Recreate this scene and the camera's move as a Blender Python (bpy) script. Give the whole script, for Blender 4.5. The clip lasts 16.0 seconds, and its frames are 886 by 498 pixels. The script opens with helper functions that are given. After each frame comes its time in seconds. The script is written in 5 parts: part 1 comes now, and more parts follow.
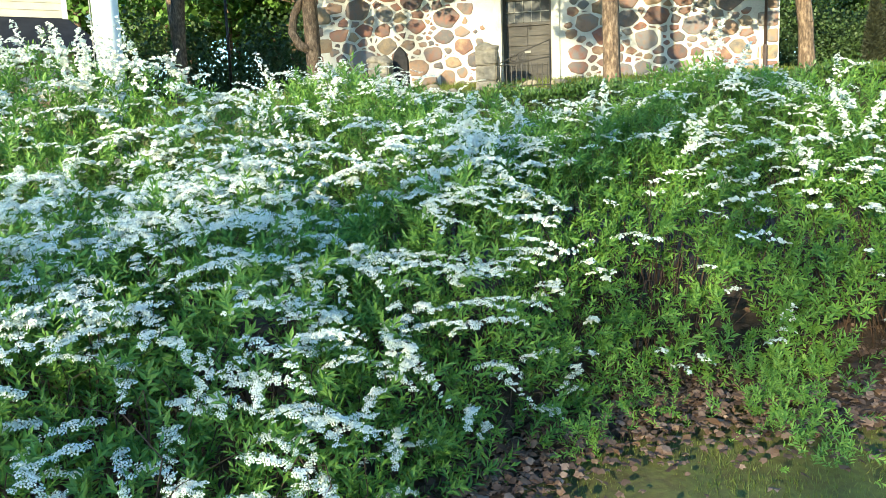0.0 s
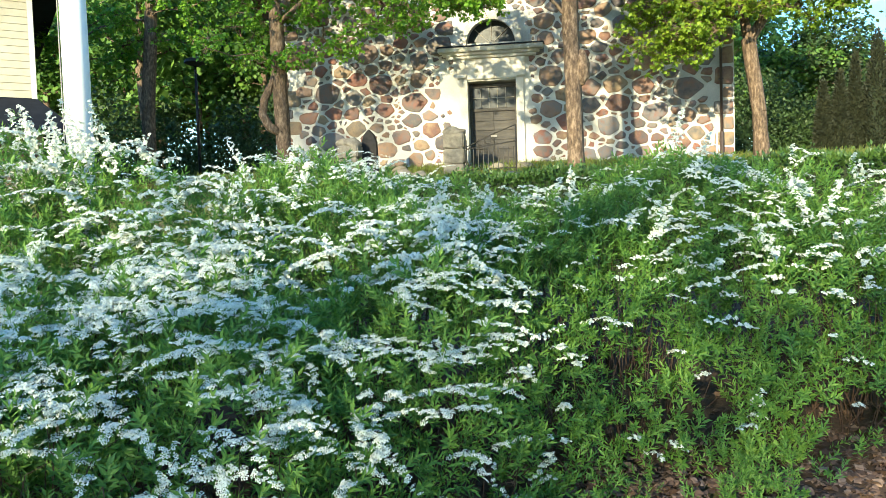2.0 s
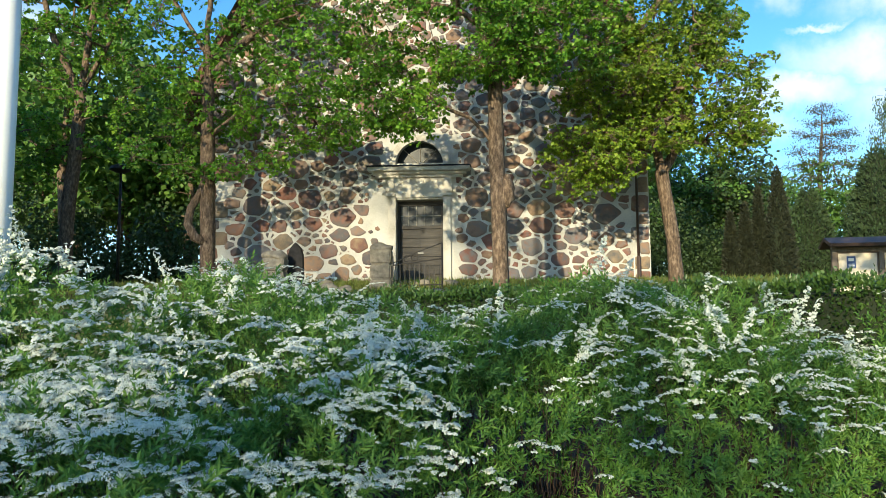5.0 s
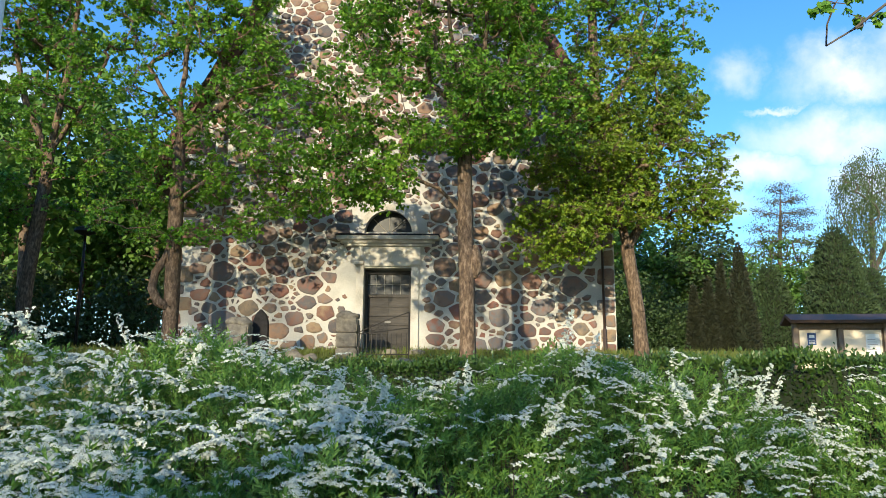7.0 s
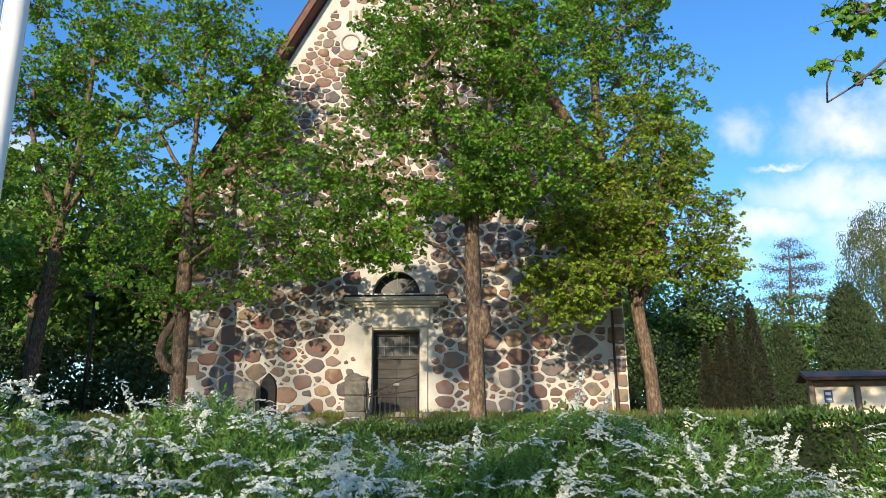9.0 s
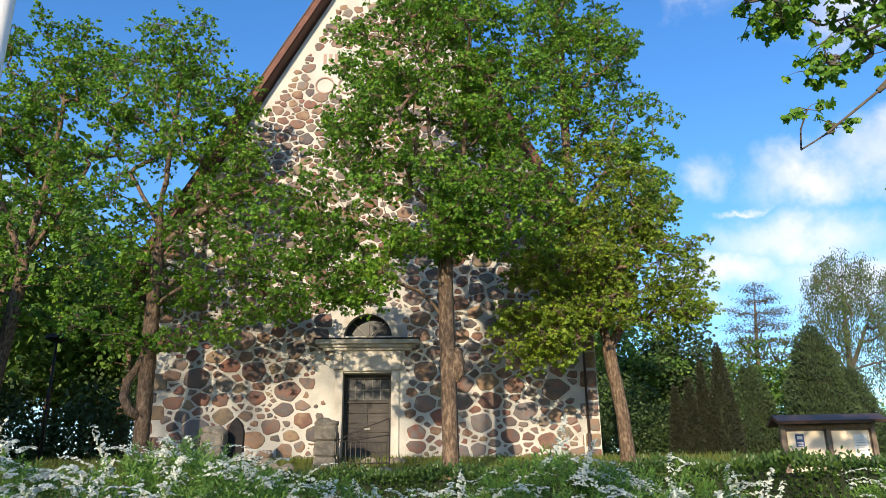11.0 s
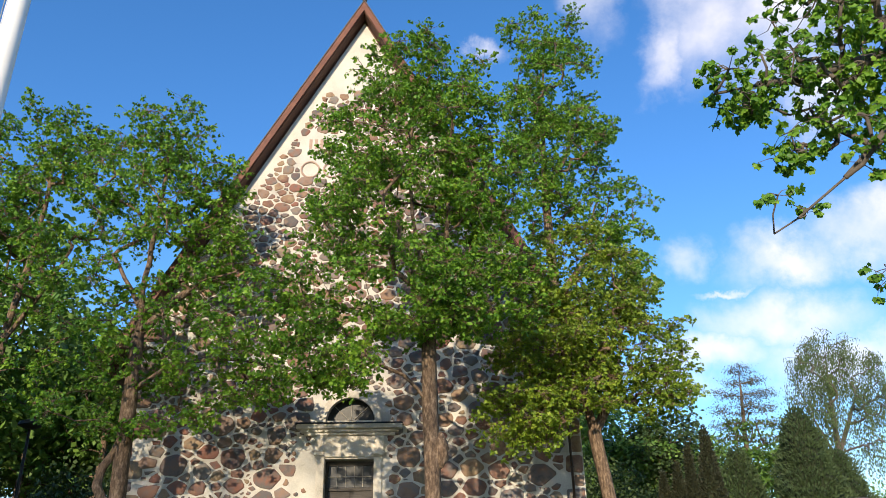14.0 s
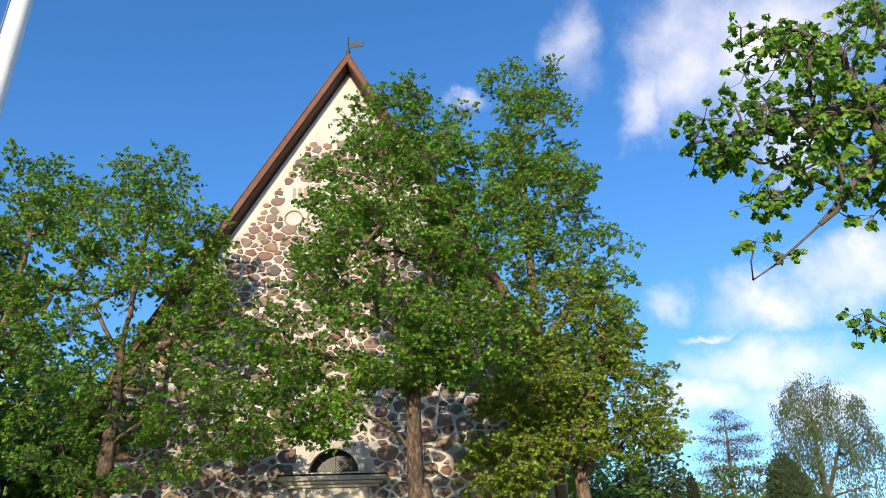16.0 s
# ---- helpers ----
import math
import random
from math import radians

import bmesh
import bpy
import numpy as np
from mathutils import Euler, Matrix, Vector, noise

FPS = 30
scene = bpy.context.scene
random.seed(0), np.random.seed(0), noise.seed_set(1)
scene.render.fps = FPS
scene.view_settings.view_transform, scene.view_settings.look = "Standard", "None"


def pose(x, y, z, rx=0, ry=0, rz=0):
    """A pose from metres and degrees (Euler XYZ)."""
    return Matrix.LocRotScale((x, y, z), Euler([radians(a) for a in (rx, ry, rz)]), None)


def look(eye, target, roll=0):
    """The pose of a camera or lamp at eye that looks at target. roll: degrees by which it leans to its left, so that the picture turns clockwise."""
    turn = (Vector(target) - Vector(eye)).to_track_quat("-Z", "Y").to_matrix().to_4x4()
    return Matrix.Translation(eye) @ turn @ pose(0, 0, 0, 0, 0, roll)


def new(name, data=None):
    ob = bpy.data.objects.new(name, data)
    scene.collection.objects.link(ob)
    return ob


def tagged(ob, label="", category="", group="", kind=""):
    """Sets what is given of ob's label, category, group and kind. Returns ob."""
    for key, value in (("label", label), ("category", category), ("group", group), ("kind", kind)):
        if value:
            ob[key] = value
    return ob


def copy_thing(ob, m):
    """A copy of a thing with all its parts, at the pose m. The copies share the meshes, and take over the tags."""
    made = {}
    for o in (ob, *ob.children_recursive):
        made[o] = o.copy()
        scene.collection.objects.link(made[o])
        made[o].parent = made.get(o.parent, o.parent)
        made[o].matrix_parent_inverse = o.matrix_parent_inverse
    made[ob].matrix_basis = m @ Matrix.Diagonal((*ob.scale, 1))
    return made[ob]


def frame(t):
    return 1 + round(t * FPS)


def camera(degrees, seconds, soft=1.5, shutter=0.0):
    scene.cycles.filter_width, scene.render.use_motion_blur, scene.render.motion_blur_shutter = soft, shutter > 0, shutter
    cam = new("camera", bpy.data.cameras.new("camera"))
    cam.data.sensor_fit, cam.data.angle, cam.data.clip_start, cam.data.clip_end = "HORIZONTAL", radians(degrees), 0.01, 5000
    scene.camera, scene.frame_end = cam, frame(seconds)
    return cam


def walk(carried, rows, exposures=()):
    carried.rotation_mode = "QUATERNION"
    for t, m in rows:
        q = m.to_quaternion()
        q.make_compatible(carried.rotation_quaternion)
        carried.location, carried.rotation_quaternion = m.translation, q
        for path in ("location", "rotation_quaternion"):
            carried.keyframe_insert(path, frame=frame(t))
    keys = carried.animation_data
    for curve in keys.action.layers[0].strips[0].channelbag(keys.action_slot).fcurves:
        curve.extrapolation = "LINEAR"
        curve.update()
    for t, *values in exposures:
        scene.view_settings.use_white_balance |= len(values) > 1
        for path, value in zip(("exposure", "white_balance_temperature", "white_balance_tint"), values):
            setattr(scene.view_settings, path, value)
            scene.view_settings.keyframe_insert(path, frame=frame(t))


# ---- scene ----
cam = camera(59.9, 16.0, soft=0.6)
PATH = [
    (0, (2.034, -20.555, 1.211), (1.635, -18.619, 0.908), -2.2),
    (0.5, (2.025, -20.547, 1.221), (1.673, -18.599, 0.937), -1.8),
    (1, (2.0, -20.532, 1.231), (1.68, -18.572, 0.994), -1.0),
    (1.5, (2.012, -20.546, 1.236), (1.693, -18.579, 1.065), -1.7),
    (2, (2.013, -20.552, 1.241), (1.702, -18.579, 1.139), -1.8),
    (2.5, (2.016, -20.555, 1.245), (1.713, -18.579, 1.187), -1.7),
    (3, (2.013, -20.558, 1.249), (1.722, -18.58, 1.242), -1.4),
    (3.5, (2.015, -20.56, 1.254), (1.751, -18.578, 1.288), -1.1),
    (4, (2.015, -20.568, 1.257), (1.817, -18.579, 1.331), -0.8),
    (4.5, (2.0, -20.551, 1.262), (1.863, -18.56, 1.383), -0.2),
    (4.7, (1.99, -20.568, 1.261), (1.864, -18.577, 1.413), -0.3),
    (6.8, (1.954, -20.593, 1.281), (1.933, -18.624, 1.629), 0.5),
    (7, (1.968, -20.6, 1.277), (1.944, -18.635, 1.647), 0.4),
    (7.5, (1.976, -20.576, 1.284), (1.951, -18.62, 1.701), 0.1),
    (8, (1.984, -20.561, 1.283), (1.951, -18.617, 1.751), -0.1),
    (8.5, (1.983, -20.563, 1.286), (1.94, -18.627, 1.785), -0.2),
    (9, (1.977, -20.578, 1.286), (1.932, -18.648, 1.809), -0.3),
    (11.5, (1.872, -20.538, 1.296), (1.924, -18.648, 1.949), -0.7),
    (12, (1.888, -20.542, 1.301), (1.946, -18.661, 1.981), -0.8),
    (12.5, (1.876, -20.557, 1.305), (1.941, -18.694, 2.028), -0.9),
    (13, (1.877, -20.552, 1.299), (1.946, -18.704, 2.061), -1.0),
    (13.5, (1.877, -20.572, 1.3), (1.952, -18.736, 2.088), -1.0),
    (14, (1.898, -20.595, 1.286), (1.976, -18.775, 2.111), -1.2),
    (14.5, (1.892, -20.597, 1.278), (1.974, -18.796, 2.144), -1.4),
    (15, (1.943, -20.542, 1.297), (2.027, -18.756, 2.194), -1.5),
    (15.5, (1.893, -20.625, 1.283), (1.996, -18.851, 2.201), -1.8),
    (16, (1.894, -20.639, 1.28), (2.016, -18.874, 2.214), -2.3),
]
walk(cam, [(t, look(eye, target, roll)) for t, eye, target, roll in PATH],
     exposures=[(0.0, 1.98, 6600, -7), (1.5, 1.84, 6600, -7), (3.5, 1.40, 6600, -7), (4.5, 1.06, 6550, -5), (7.0, 0.90, 6450, 1), (9.0, 0.82, 6500, 6), (12.5, 0.82, 6650, 9), (16.0, 0.82, 6550, 9)])

# ---- daylight ----
SUN_DIR = Vector((-0.28, -0.93, 0.27)).normalized()     # towards the sun
sun = new("sun", bpy.data.lights.new("sun", "SUN"))
sun.data.energy, sun.data.angle, sun.data.color = 3.8, radians(0.8), (1.0, 0.83, 0.60)
sun.matrix_world = look(SUN_DIR * 60, (0, 0, 0))

CLOUDS = [  # towards the cloud, width, height and, where it is thin, how much of it covers the sky
    ((0.344, 0.857, 0.382), 0.026, 0.024, 0.55), ((0.445, 0.822, 0.357), 0.060, 0.032), ((0.43, 0.855, 0.290), 0.100, 0.034),
    ((0.352, 0.691, 0.631), 0.060, 0.090), ((0.315, 0.745, 0.590), 0.034, 0.050), ((0.219, 0.721, 0.660), 0.034, 0.060, 0.6),
    ((0.43, 0.66, 0.62), 0.090, 0.100), ((0.525, 0.764, 0.372), 0.060, 0.040), ((0.385, 0.862, 0.333), 0.036, 0.006),
    ((0.50, 0.83, 0.24), 0.120, 0.040), ((0.36, 0.90, 0.25), 0.070, 0.030), ((0.46, 0.70, 0.52), 0.050, 0.040),
    ((0.091, 0.78, 0.619), 0.02, 0.015, 0.7), ((-0.6, 0.7, 0.3), 0.2, 0.05), ((-0.4, -0.7, 0.5), 0.25, 0.12), ((0.8, -0.4, 0.4), 0.3, 0.15)]


def build_world():
    world = bpy.data.worlds.new("sky")
    scene.world = world
    world.use_nodes = True
    nt = world.node_tree
    nt.nodes.clear()
    n, l = nt.nodes.new, nt.links.new
    sky = n("ShaderNodeTexSky")
    sky.sky_type, sky.sun_disc = "NISHITA", False
    sky.sun_elevation = math.asin(SUN_DIR.z)
    sky.sun_rotation = math.atan2(SUN_DIR.x, SUN_DIR.y)
    sky.air_density, sky.dust_density, sky.ozone_density = 1.0, 0.1, 3.0
    co = n("ShaderNodeTexCoord")
    ns = n("ShaderNodeTexNoise")
    ns.inputs["Scale"].default_value, ns.inputs["Detail"].default_value = 9.0, 7.0
    ns.inputs["Roughness"].default_value = 0.62
    l(co.outputs["Generated"], ns.inputs["Vector"])
    off = n("ShaderNodeVectorMath")
    off.operation = "MULTIPLY_ADD"
    off.inputs[1].default_value, off.inputs[2].default_value = (0.13,) * 3, (-0.065,) * 3
    l(ns.outputs["Color"], off.inputs[0])
    way = n("ShaderNodeVectorMath")
    l(co.outputs["Generated"], way.inputs[0])
    l(off.outputs[0], way.inputs[1])
    total = None
    for c, w, h, *faint in CLOUDS:
        d = n("ShaderNodeVectorMath")
        d.operation = "SUBTRACT"
        l(way.outputs[0], d.inputs[0])
        d.inputs[1].default_value = Vector(c).normalized()
        s = n("ShaderNodeVectorMath")
        s.operation = "DIVIDE"
        l(d.outputs[0], s.inputs[0])
        s.inputs[1].default_value = (w, w * 1.6, h)
        ln = n("ShaderNodeVectorMath")
        ln.operation = "LENGTH"
        l(s.outputs[0], ln.inputs[0])
        mr = n("ShaderNodeMapRange")
        mr.interpolation_type = "SMOOTHSTEP"
        mr.inputs[1].default_value, mr.inputs[2].default_value, mr.inputs[3].default_value, mr.inputs[4].default_value = 0.0, 1.45, (faint or [1.0])[0], 0.0
        l(ln.outputs["Value"], mr.inputs[0])
        if total is None:
            total = mr.outputs[0]
        else:
            mx = n("ShaderNodeMath")
            mx.operation = "MAXIMUM"
            l(total, mx.inputs[0])
            l(mr.outputs[0], mx.inputs[1])
            total = mx.outputs[0]
    ns2 = n("ShaderNodeTexNoise")
    ns2.inputs["Scale"].default_value, ns2.inputs["Detail"].default_value = 14.0, 6.0
    l(co.outputs["Generated"], ns2.inputs["Vector"])
    soft = n("ShaderNodeMapRange")
    soft.inputs[1].default_value, soft.inputs[2].default_value, soft.inputs[3].default_value = 0.30, 0.66, 0.45
    l(ns2.outputs["Fac"], soft.inputs[0])
    fac = n("ShaderNodeMath")
    fac.operation = "MULTIPLY"
    l(total, fac.inputs[0])
    l(soft.outputs[0], fac.inputs[1])
    mix = n("ShaderNodeMix")
    mix.data_type = "RGBA"
    l(fac.outputs[0], mix.inputs["Factor"])
    tone = n("ShaderNodeHueSaturation")
    tone.inputs["Saturation"].default_value = 1.2
    tint = n("ShaderNodeVectorMath")
    tint.operation = "MULTIPLY"
    tint.inputs[1].default_value = (1.0, 0.97, 1.06)
    l(sky.outputs[0], tint.inputs[0])
    l(tint.outputs[0], tone.inputs["Color"])
    l(tone.outputs[0], mix.inputs[6])
    mix.inputs[7].default_value = (4.6, 4.4, 4.6, 1)
    bg = n("ShaderNodeBackground")
    bg.inputs["Strength"].default_value = 0.15
    l(mix.outputs[2], bg.inputs["Color"])
    l(bg.outputs[0], n("ShaderNodeOutputWorld").inputs["Surface"])


build_world()


# ---- materials ----
def mat(name, cols, scale=6.0, rough=0.8, bump=0.3, rand="", metal=0.0, fine=60.0, spread=0.5, leaf=0.0, stretch=None, spec=0.5):
    """A surface whose colours run over cols by noise at two sizes and by chance from piece to piece."""
    m = bpy.data.materials.new(name)
    m.use_nodes = True
    nt = m.node_tree
    n, l = nt.nodes.new, nt.links.new
    p = nt.nodes["Principled BSDF"]
    co = n("ShaderNodeTexCoord")
    src = co.outputs["Object"]
    if stretch:
        mp = n("ShaderNodeMapping")
        mp.inputs["Scale"].default_value = stretch
        l(src, mp.inputs["Vector"])
        src = mp.outputs[0]
    a, b = n("ShaderNodeTexNoise"), n("ShaderNodeTexNoise")
    a.inputs["Scale"].default_value, b.inputs["Scale"].default_value = scale, fine
    a.inputs["Detail"].default_value, b.inputs["Detail"].default_value = 6, 4
    l(src, a.inputs["Vector"])
    l(src, b.inputs["Vector"])
    mix = n("ShaderNodeMath")
    mix.operation = "MULTIPLY_ADD"
    l(b.outputs["Fac"], mix.inputs[0])
    mix.inputs[1].default_value = 0.35
    l(a.outputs["Fac"], mix.inputs[2])
    mr = n("ShaderNodeMapRange")
    mr.inputs[1].default_value, mr.inputs[2].default_value = 0.42, 0.92
    l(mix.outputs[0], mr.inputs[0])
    fac = mr.outputs[0]
    if rand:
        if rand == "object":
            r = n("ShaderNodeObjectInfo").outputs["Random"]
        else:
            r = n("ShaderNodeNewGeometry").outputs["Random Per Island"]
        blend = n("ShaderNodeMix")
        blend.inputs["Factor"].default_value = 1 - spread
        l(r, blend.inputs[2])
        l(fac, blend.inputs[3])
        fac = blend.outputs[0]
    ramp = n("ShaderNodeValToRGB")
    els = ramp.color_ramp.elements
    while len(els) < len(cols):
        els.new(0.5)
    for i, c in enumerate(cols):
        els[i].position = i / (len(cols) - 1)
        els[i].color = (*c, 1)
    l(fac, ramp.inputs["Fac"])
    l(ramp.outputs["Color"], p.inputs["Base Color"])
    p.inputs["Roughness"].default_value, p.inputs["Metallic"].default_value = rough, metal
    p.inputs["Specular IOR Level"].default_value = spec
    if bump:
        bp = n("ShaderNodeBump")
        bp.inputs["Strength"].default_value, bp.inputs["Distance"].default_value = bump, 0.02
        l(mix.outputs[0], bp.inputs["Height"])
        l(bp.outputs[0], p.inputs["Normal"])
    if leaf:
        tr = n("ShaderNodeBsdfTranslucent")
        l(ramp.outputs["Color"], tr.inputs["Color"])
        ms = n("ShaderNodeMixShader")
        ms.inputs[0].default_value = leaf
        l(p.outputs[0], ms.inputs[1])
        l(tr.outputs[0], ms.inputs[2])
        l(ms.outputs[0], nt.nodes["Material Output"].inputs["Surface"])
    return m


STONES = [(0.050, 0.050, 0.055), (0.145, 0.118, 0.112), (0.205, 0.105, 0.075), (0.150, 0.145, 0.140), (0.255, 0.155, 0.100), (0.085, 0.085, 0.092), (0.165, 0.085, 0.065), (0.27, 0.195, 0.125), (0.105, 0.098, 0.096), (0.215, 0.090, 0.062), (0.155, 0.150, 0.155), (0.235, 0.150, 0.110), (0.065, 0.060, 0.062)]
M_STONE = mat("field_stone", STONES, 5, 0.85, 0.5, "object", spread=0.86)
M_STONE_J = mat("field_stone_joined", STONES, 5, 0.85, 0.5, "island", spread=0.86)
M_LIME = mat("lime_mortar", [(0.34, 0.325, 0.295), (0.47, 0.45, 0.415), (0.58, 0.56, 0.515)], 1.3, 0.92, 0.5, fine=24)
M_PLASTER = mat("pale_plaster", [(0.33, 0.30, 0.25), (0.52, 0.48, 0.42), (0.62, 0.59, 0.53)], 2.2, 0.9, 0.25, fine=30)
M_DOOR = mat("weathered_door_board", [(0.030, 0.027, 0.025), (0.058, 0.051, 0.046), (0.085, 0.074, 0.064)], 3, 0.75, 0.3, stretch=(1, 1, 6))
M_GLASS = mat("dark_window_glass", [(0.02, 0.022, 0.024), (0.04, 0.042, 0.045)], 4, 0.3, 0.02, spec=0.3)
M_BAR = mat("grey_glazing_bar", [(0.22, 0.21, 0.19), (0.32, 0.30, 0.27)], 6, 0.7, 0.1)
M_RAKE = mat("red_brown_painted_wood", [(0.085, 0.028, 0.017), (0.125, 0.044, 0.026), (0.165, 0.066, 0.038)], 4, 0.7, 0.25, stretch=(1, 4, 1))
M_SOFFIT = mat("brown_boards", [(0.060, 0.026, 0.017), (0.10, 0.045, 0.03)], 4, 0.8, 0.3)
M_ROOF = mat("wooden_roof_shingle", [(0.06, 0.045, 0.04), (0.12, 0.09, 0.075)], 5, 0.85, 0.4)
M_IRON = mat("black_iron", [(0.015, 0.014, 0.014), (0.035, 0.03, 0.028)], 9, 0.55, 0.15, metal=0.4)
M_PIPE = mat("dark_brown_downpipe", [(0.035, 0.022, 0.018), (0.06, 0.035, 0.03)], 6, 0.5, 0.05)
M_GRANITE = mat("rough_granite", [(0.115, 0.10, 0.08), (0.215, 0.185, 0.145), (0.32, 0.275, 0.21)], 8, 0.9, 0.6)
M_DARKSTONE = mat("dark_gravestone", [(0.018, 0.016, 0.016), (0.04, 0.036, 0.035)], 8, 0.8, 0.2, spec=0.2)
M_BARK = mat("maple_bark", [(0.030, 0.020, 0.014), (0.115, 0.076, 0.050), (0.27, 0.195, 0.135)], 20, 0.95, 1.0, stretch=(1, 1, 0.38), fine=70)
M_BARK_GREY = mat("grey_branch_bark", [(0.06, 0.05, 0.042), (0.13, 0.11, 0.09)], 9, 0.95, 0.6)
M_MAPLE = mat("young_maple_leaf", [(0.040, 0.122, 0.013), (0.096, 0.235, 0.021), (0.180, 0.350, 0.030), (0.315, 0.465, 0.044)], 0.55, 0.5, 0, "island", spread=0.62, leaf=0.42, fine=3)
M_MAPLE_Y = mat("bronze_green_maple_leaf", [(0.068, 0.130, 0.014), (0.145, 0.240, 0.022), (0.240, 0.340, 0.031), (0.36, 0.44, 0.044)], 0.55, 0.5, 0, "island", spread=0.62, leaf=0.42, fine=3)
M_SPIREA = mat("spirea_leaf", [(0.050, 0.128, 0.028), (0.105, 0.222, 0.040), (0.182, 0.330, 0.058), (0.300, 0.450, 0.088)], 1.6, 0.55, 0, "island", spread=0.5, leaf=0.4, fine=6)
M_PETAL = mat("white_petals", [(0.56, 0.60, 0.51), (0.66, 0.69, 0.61), (0.74, 0.76, 0.69)], 5, 0.7, 0, "island", leaf=0.25)
M_TWIG = mat("thin_brown_twig", [(0.035, 0.019, 0.012), (0.085, 0.048, 0.028)], 9, 0.85, 0.2)
M_HEDGE = mat("hedge_leaf", [(0.022, 0.055, 0.012), (0.045, 0.095, 0.018), (0.085, 0.150, 0.026)], 1.5, 0.45, 0, "island", leaf=0.2, fine=6)
# near-black colour that stands in for shade behind hedge and conifer leaves
M_INNER_SHADE = mat("inner_shade_colour", [(0.008, 0.014, 0.005), (0.02, 0.03, 0.01)], 9, 0.95, 0.4)
M_CONIFER = mat("dark_conifer_spray", [(0.022, 0.045, 0.018), (0.042, 0.075, 0.026), (0.065, 0.100, 0.036)], 1.2, 0.7, 0, "island", leaf=0.15)
M_CYPRESS = mat("brown_green_cypress_spray", [(0.010, 0.014, 0.006), (0.020, 0.025, 0.010), (0.038, 0.040, 0.015)], 1.2, 0.7, 0, "island", leaf=0.15)
M_WOOD_LEAF = mat("far_woodland_leaf", [(0.055, 0.130, 0.026), (0.120, 0.235, 0.042), (0.205, 0.335, 0.062)], 0.3, 0.6, 0, "island", leaf=0.3, fine=2)
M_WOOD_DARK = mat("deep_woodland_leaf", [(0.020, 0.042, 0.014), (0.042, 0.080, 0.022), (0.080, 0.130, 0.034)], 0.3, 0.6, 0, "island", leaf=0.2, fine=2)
M_BIRCH_LEAF = mat("pale_birch_leaf", [(0.052, 0.090, 0.030), (0.088, 0.136, 0.044), (0.125, 0.178, 0.062)], 0.6, 0.6, 0, "island", leaf=0.35, fine=3)
M_PINE_LEAF = mat("thin_grey_green_needles", [(0.075, 0.085, 0.050), (0.12, 0.13, 0.075)], 0.6, 0.7, 0, "island", leaf=0.2, fine=3)
M_GROUND = mat("grass_and_moss_ground", [(0.050, 0.034, 0.018), (0.088, 0.082, 0.020), (0.135, 0.150, 0.028), (0.185, 0.20, 0.040)], 1.1, 0.95, 0.6, fine=26)
M_SOIL = mat("brown_leaf_litter_soil", [(0.030, 0.018, 0.012), (0.065, 0.040, 0.026), (0.11, 0.070, 0.045)], 7, 0.95, 0.9, fine=50)
M_LITTER = mat("dry_brown_leaf", [(0.045, 0.024, 0.016), (0.085, 0.048, 0.031), (0.14, 0.085, 0.058), (0.30, 0.21, 0.155)], 12, 0.8, 0.2, "island", spread=0.7)
M_GRASS = mat("grass_blade", [(0.07, 0.10, 0.018), (0.13, 0.17, 0.028), (0.20, 0.20, 0.045)], 0.8, 0.6, 0, "island", leaf=0.3)
M_POLE = mat("white_painted_pole", [(0.70, 0.70, 0.70), (0.80, 0.80, 0.80)], 3, 0.35, 0.03)
M_CLAP = mat("cream_clapboard", [(0.42, 0.37, 0.27), (0.52, 0.47, 0.36)], 3, 0.75, 0.15)
M_TRIM = mat("pale_house_trim", [(0.55, 0.53, 0.47), (0.66, 0.64, 0.58)], 3, 0.7, 0.1)
M_TIN = mat("dark_tin_roof", [(0.008, 0.010, 0.016), (0.018, 0.021, 0.030)], 4, 0.8, 0.08, spec=0.15)
M_BOARDWOOD = mat("brown_stained_timber", [(0.13, 0.095, 0.07), (0.20, 0.155, 0.12)], 5, 0.75, 0.25, stretch=(5, 1, 1))
M_PANEL = mat("cream_notice_panel", [(0.62, 0.52, 0.38), (0.70, 0.60, 0.46)], 3, 0.6, 0.05)
M_PAPER = mat("white_paper", [(0.70, 0.69, 0.66), (0.78, 0.77, 0.74)], 5, 0.8, 0)
M_BLUE = mat("dark_blue_print", [(0.03, 0.06, 0.16), (0.05, 0.09, 0.22)], 5, 0.6, 0)
M_BRICK = mat("red_brick_infill", [(0.30, 0.20, 0.16), (0.40, 0.30, 0.25)], 9, 0.9, 0.4)
M_VANE = mat("dark_verdigris_metal", [(0.03, 0.04, 0.05), (0.06, 0.075, 0.085)], 9, 0.5, 0.1, metal=0.5)


# ---- builders ----
def empty(name, loc, label="", category="", group="", kind=""):
    e = new(name)
    e.location = loc
    e.empty_display_size = 0.2
    return tagged(e, label, category, group, kind)


def part(name, bm, material, parent=None, label="", smooth=False):
    me = bpy.data.meshes.new(name)
    bmesh.ops.recalc_face_normals(bm, faces=bm.faces)
    bm.to_mesh(me)
    bm.free()
    me.materials.append(material)
    if smooth:
        me.polygons.foreach_set("use_smooth", [True] * len(me.polygons))
    ob = new(name, me)
    if parent:
        inv = Matrix.Translation(parent_place(parent)).inverted()
        ob.parent = parent
        ob.matrix_parent_inverse = inv
    return tagged(ob, label)


def parent_place(ob):
    return Vector(ob.location) if ob.type == "EMPTY" else Vector((0, 0, 0))


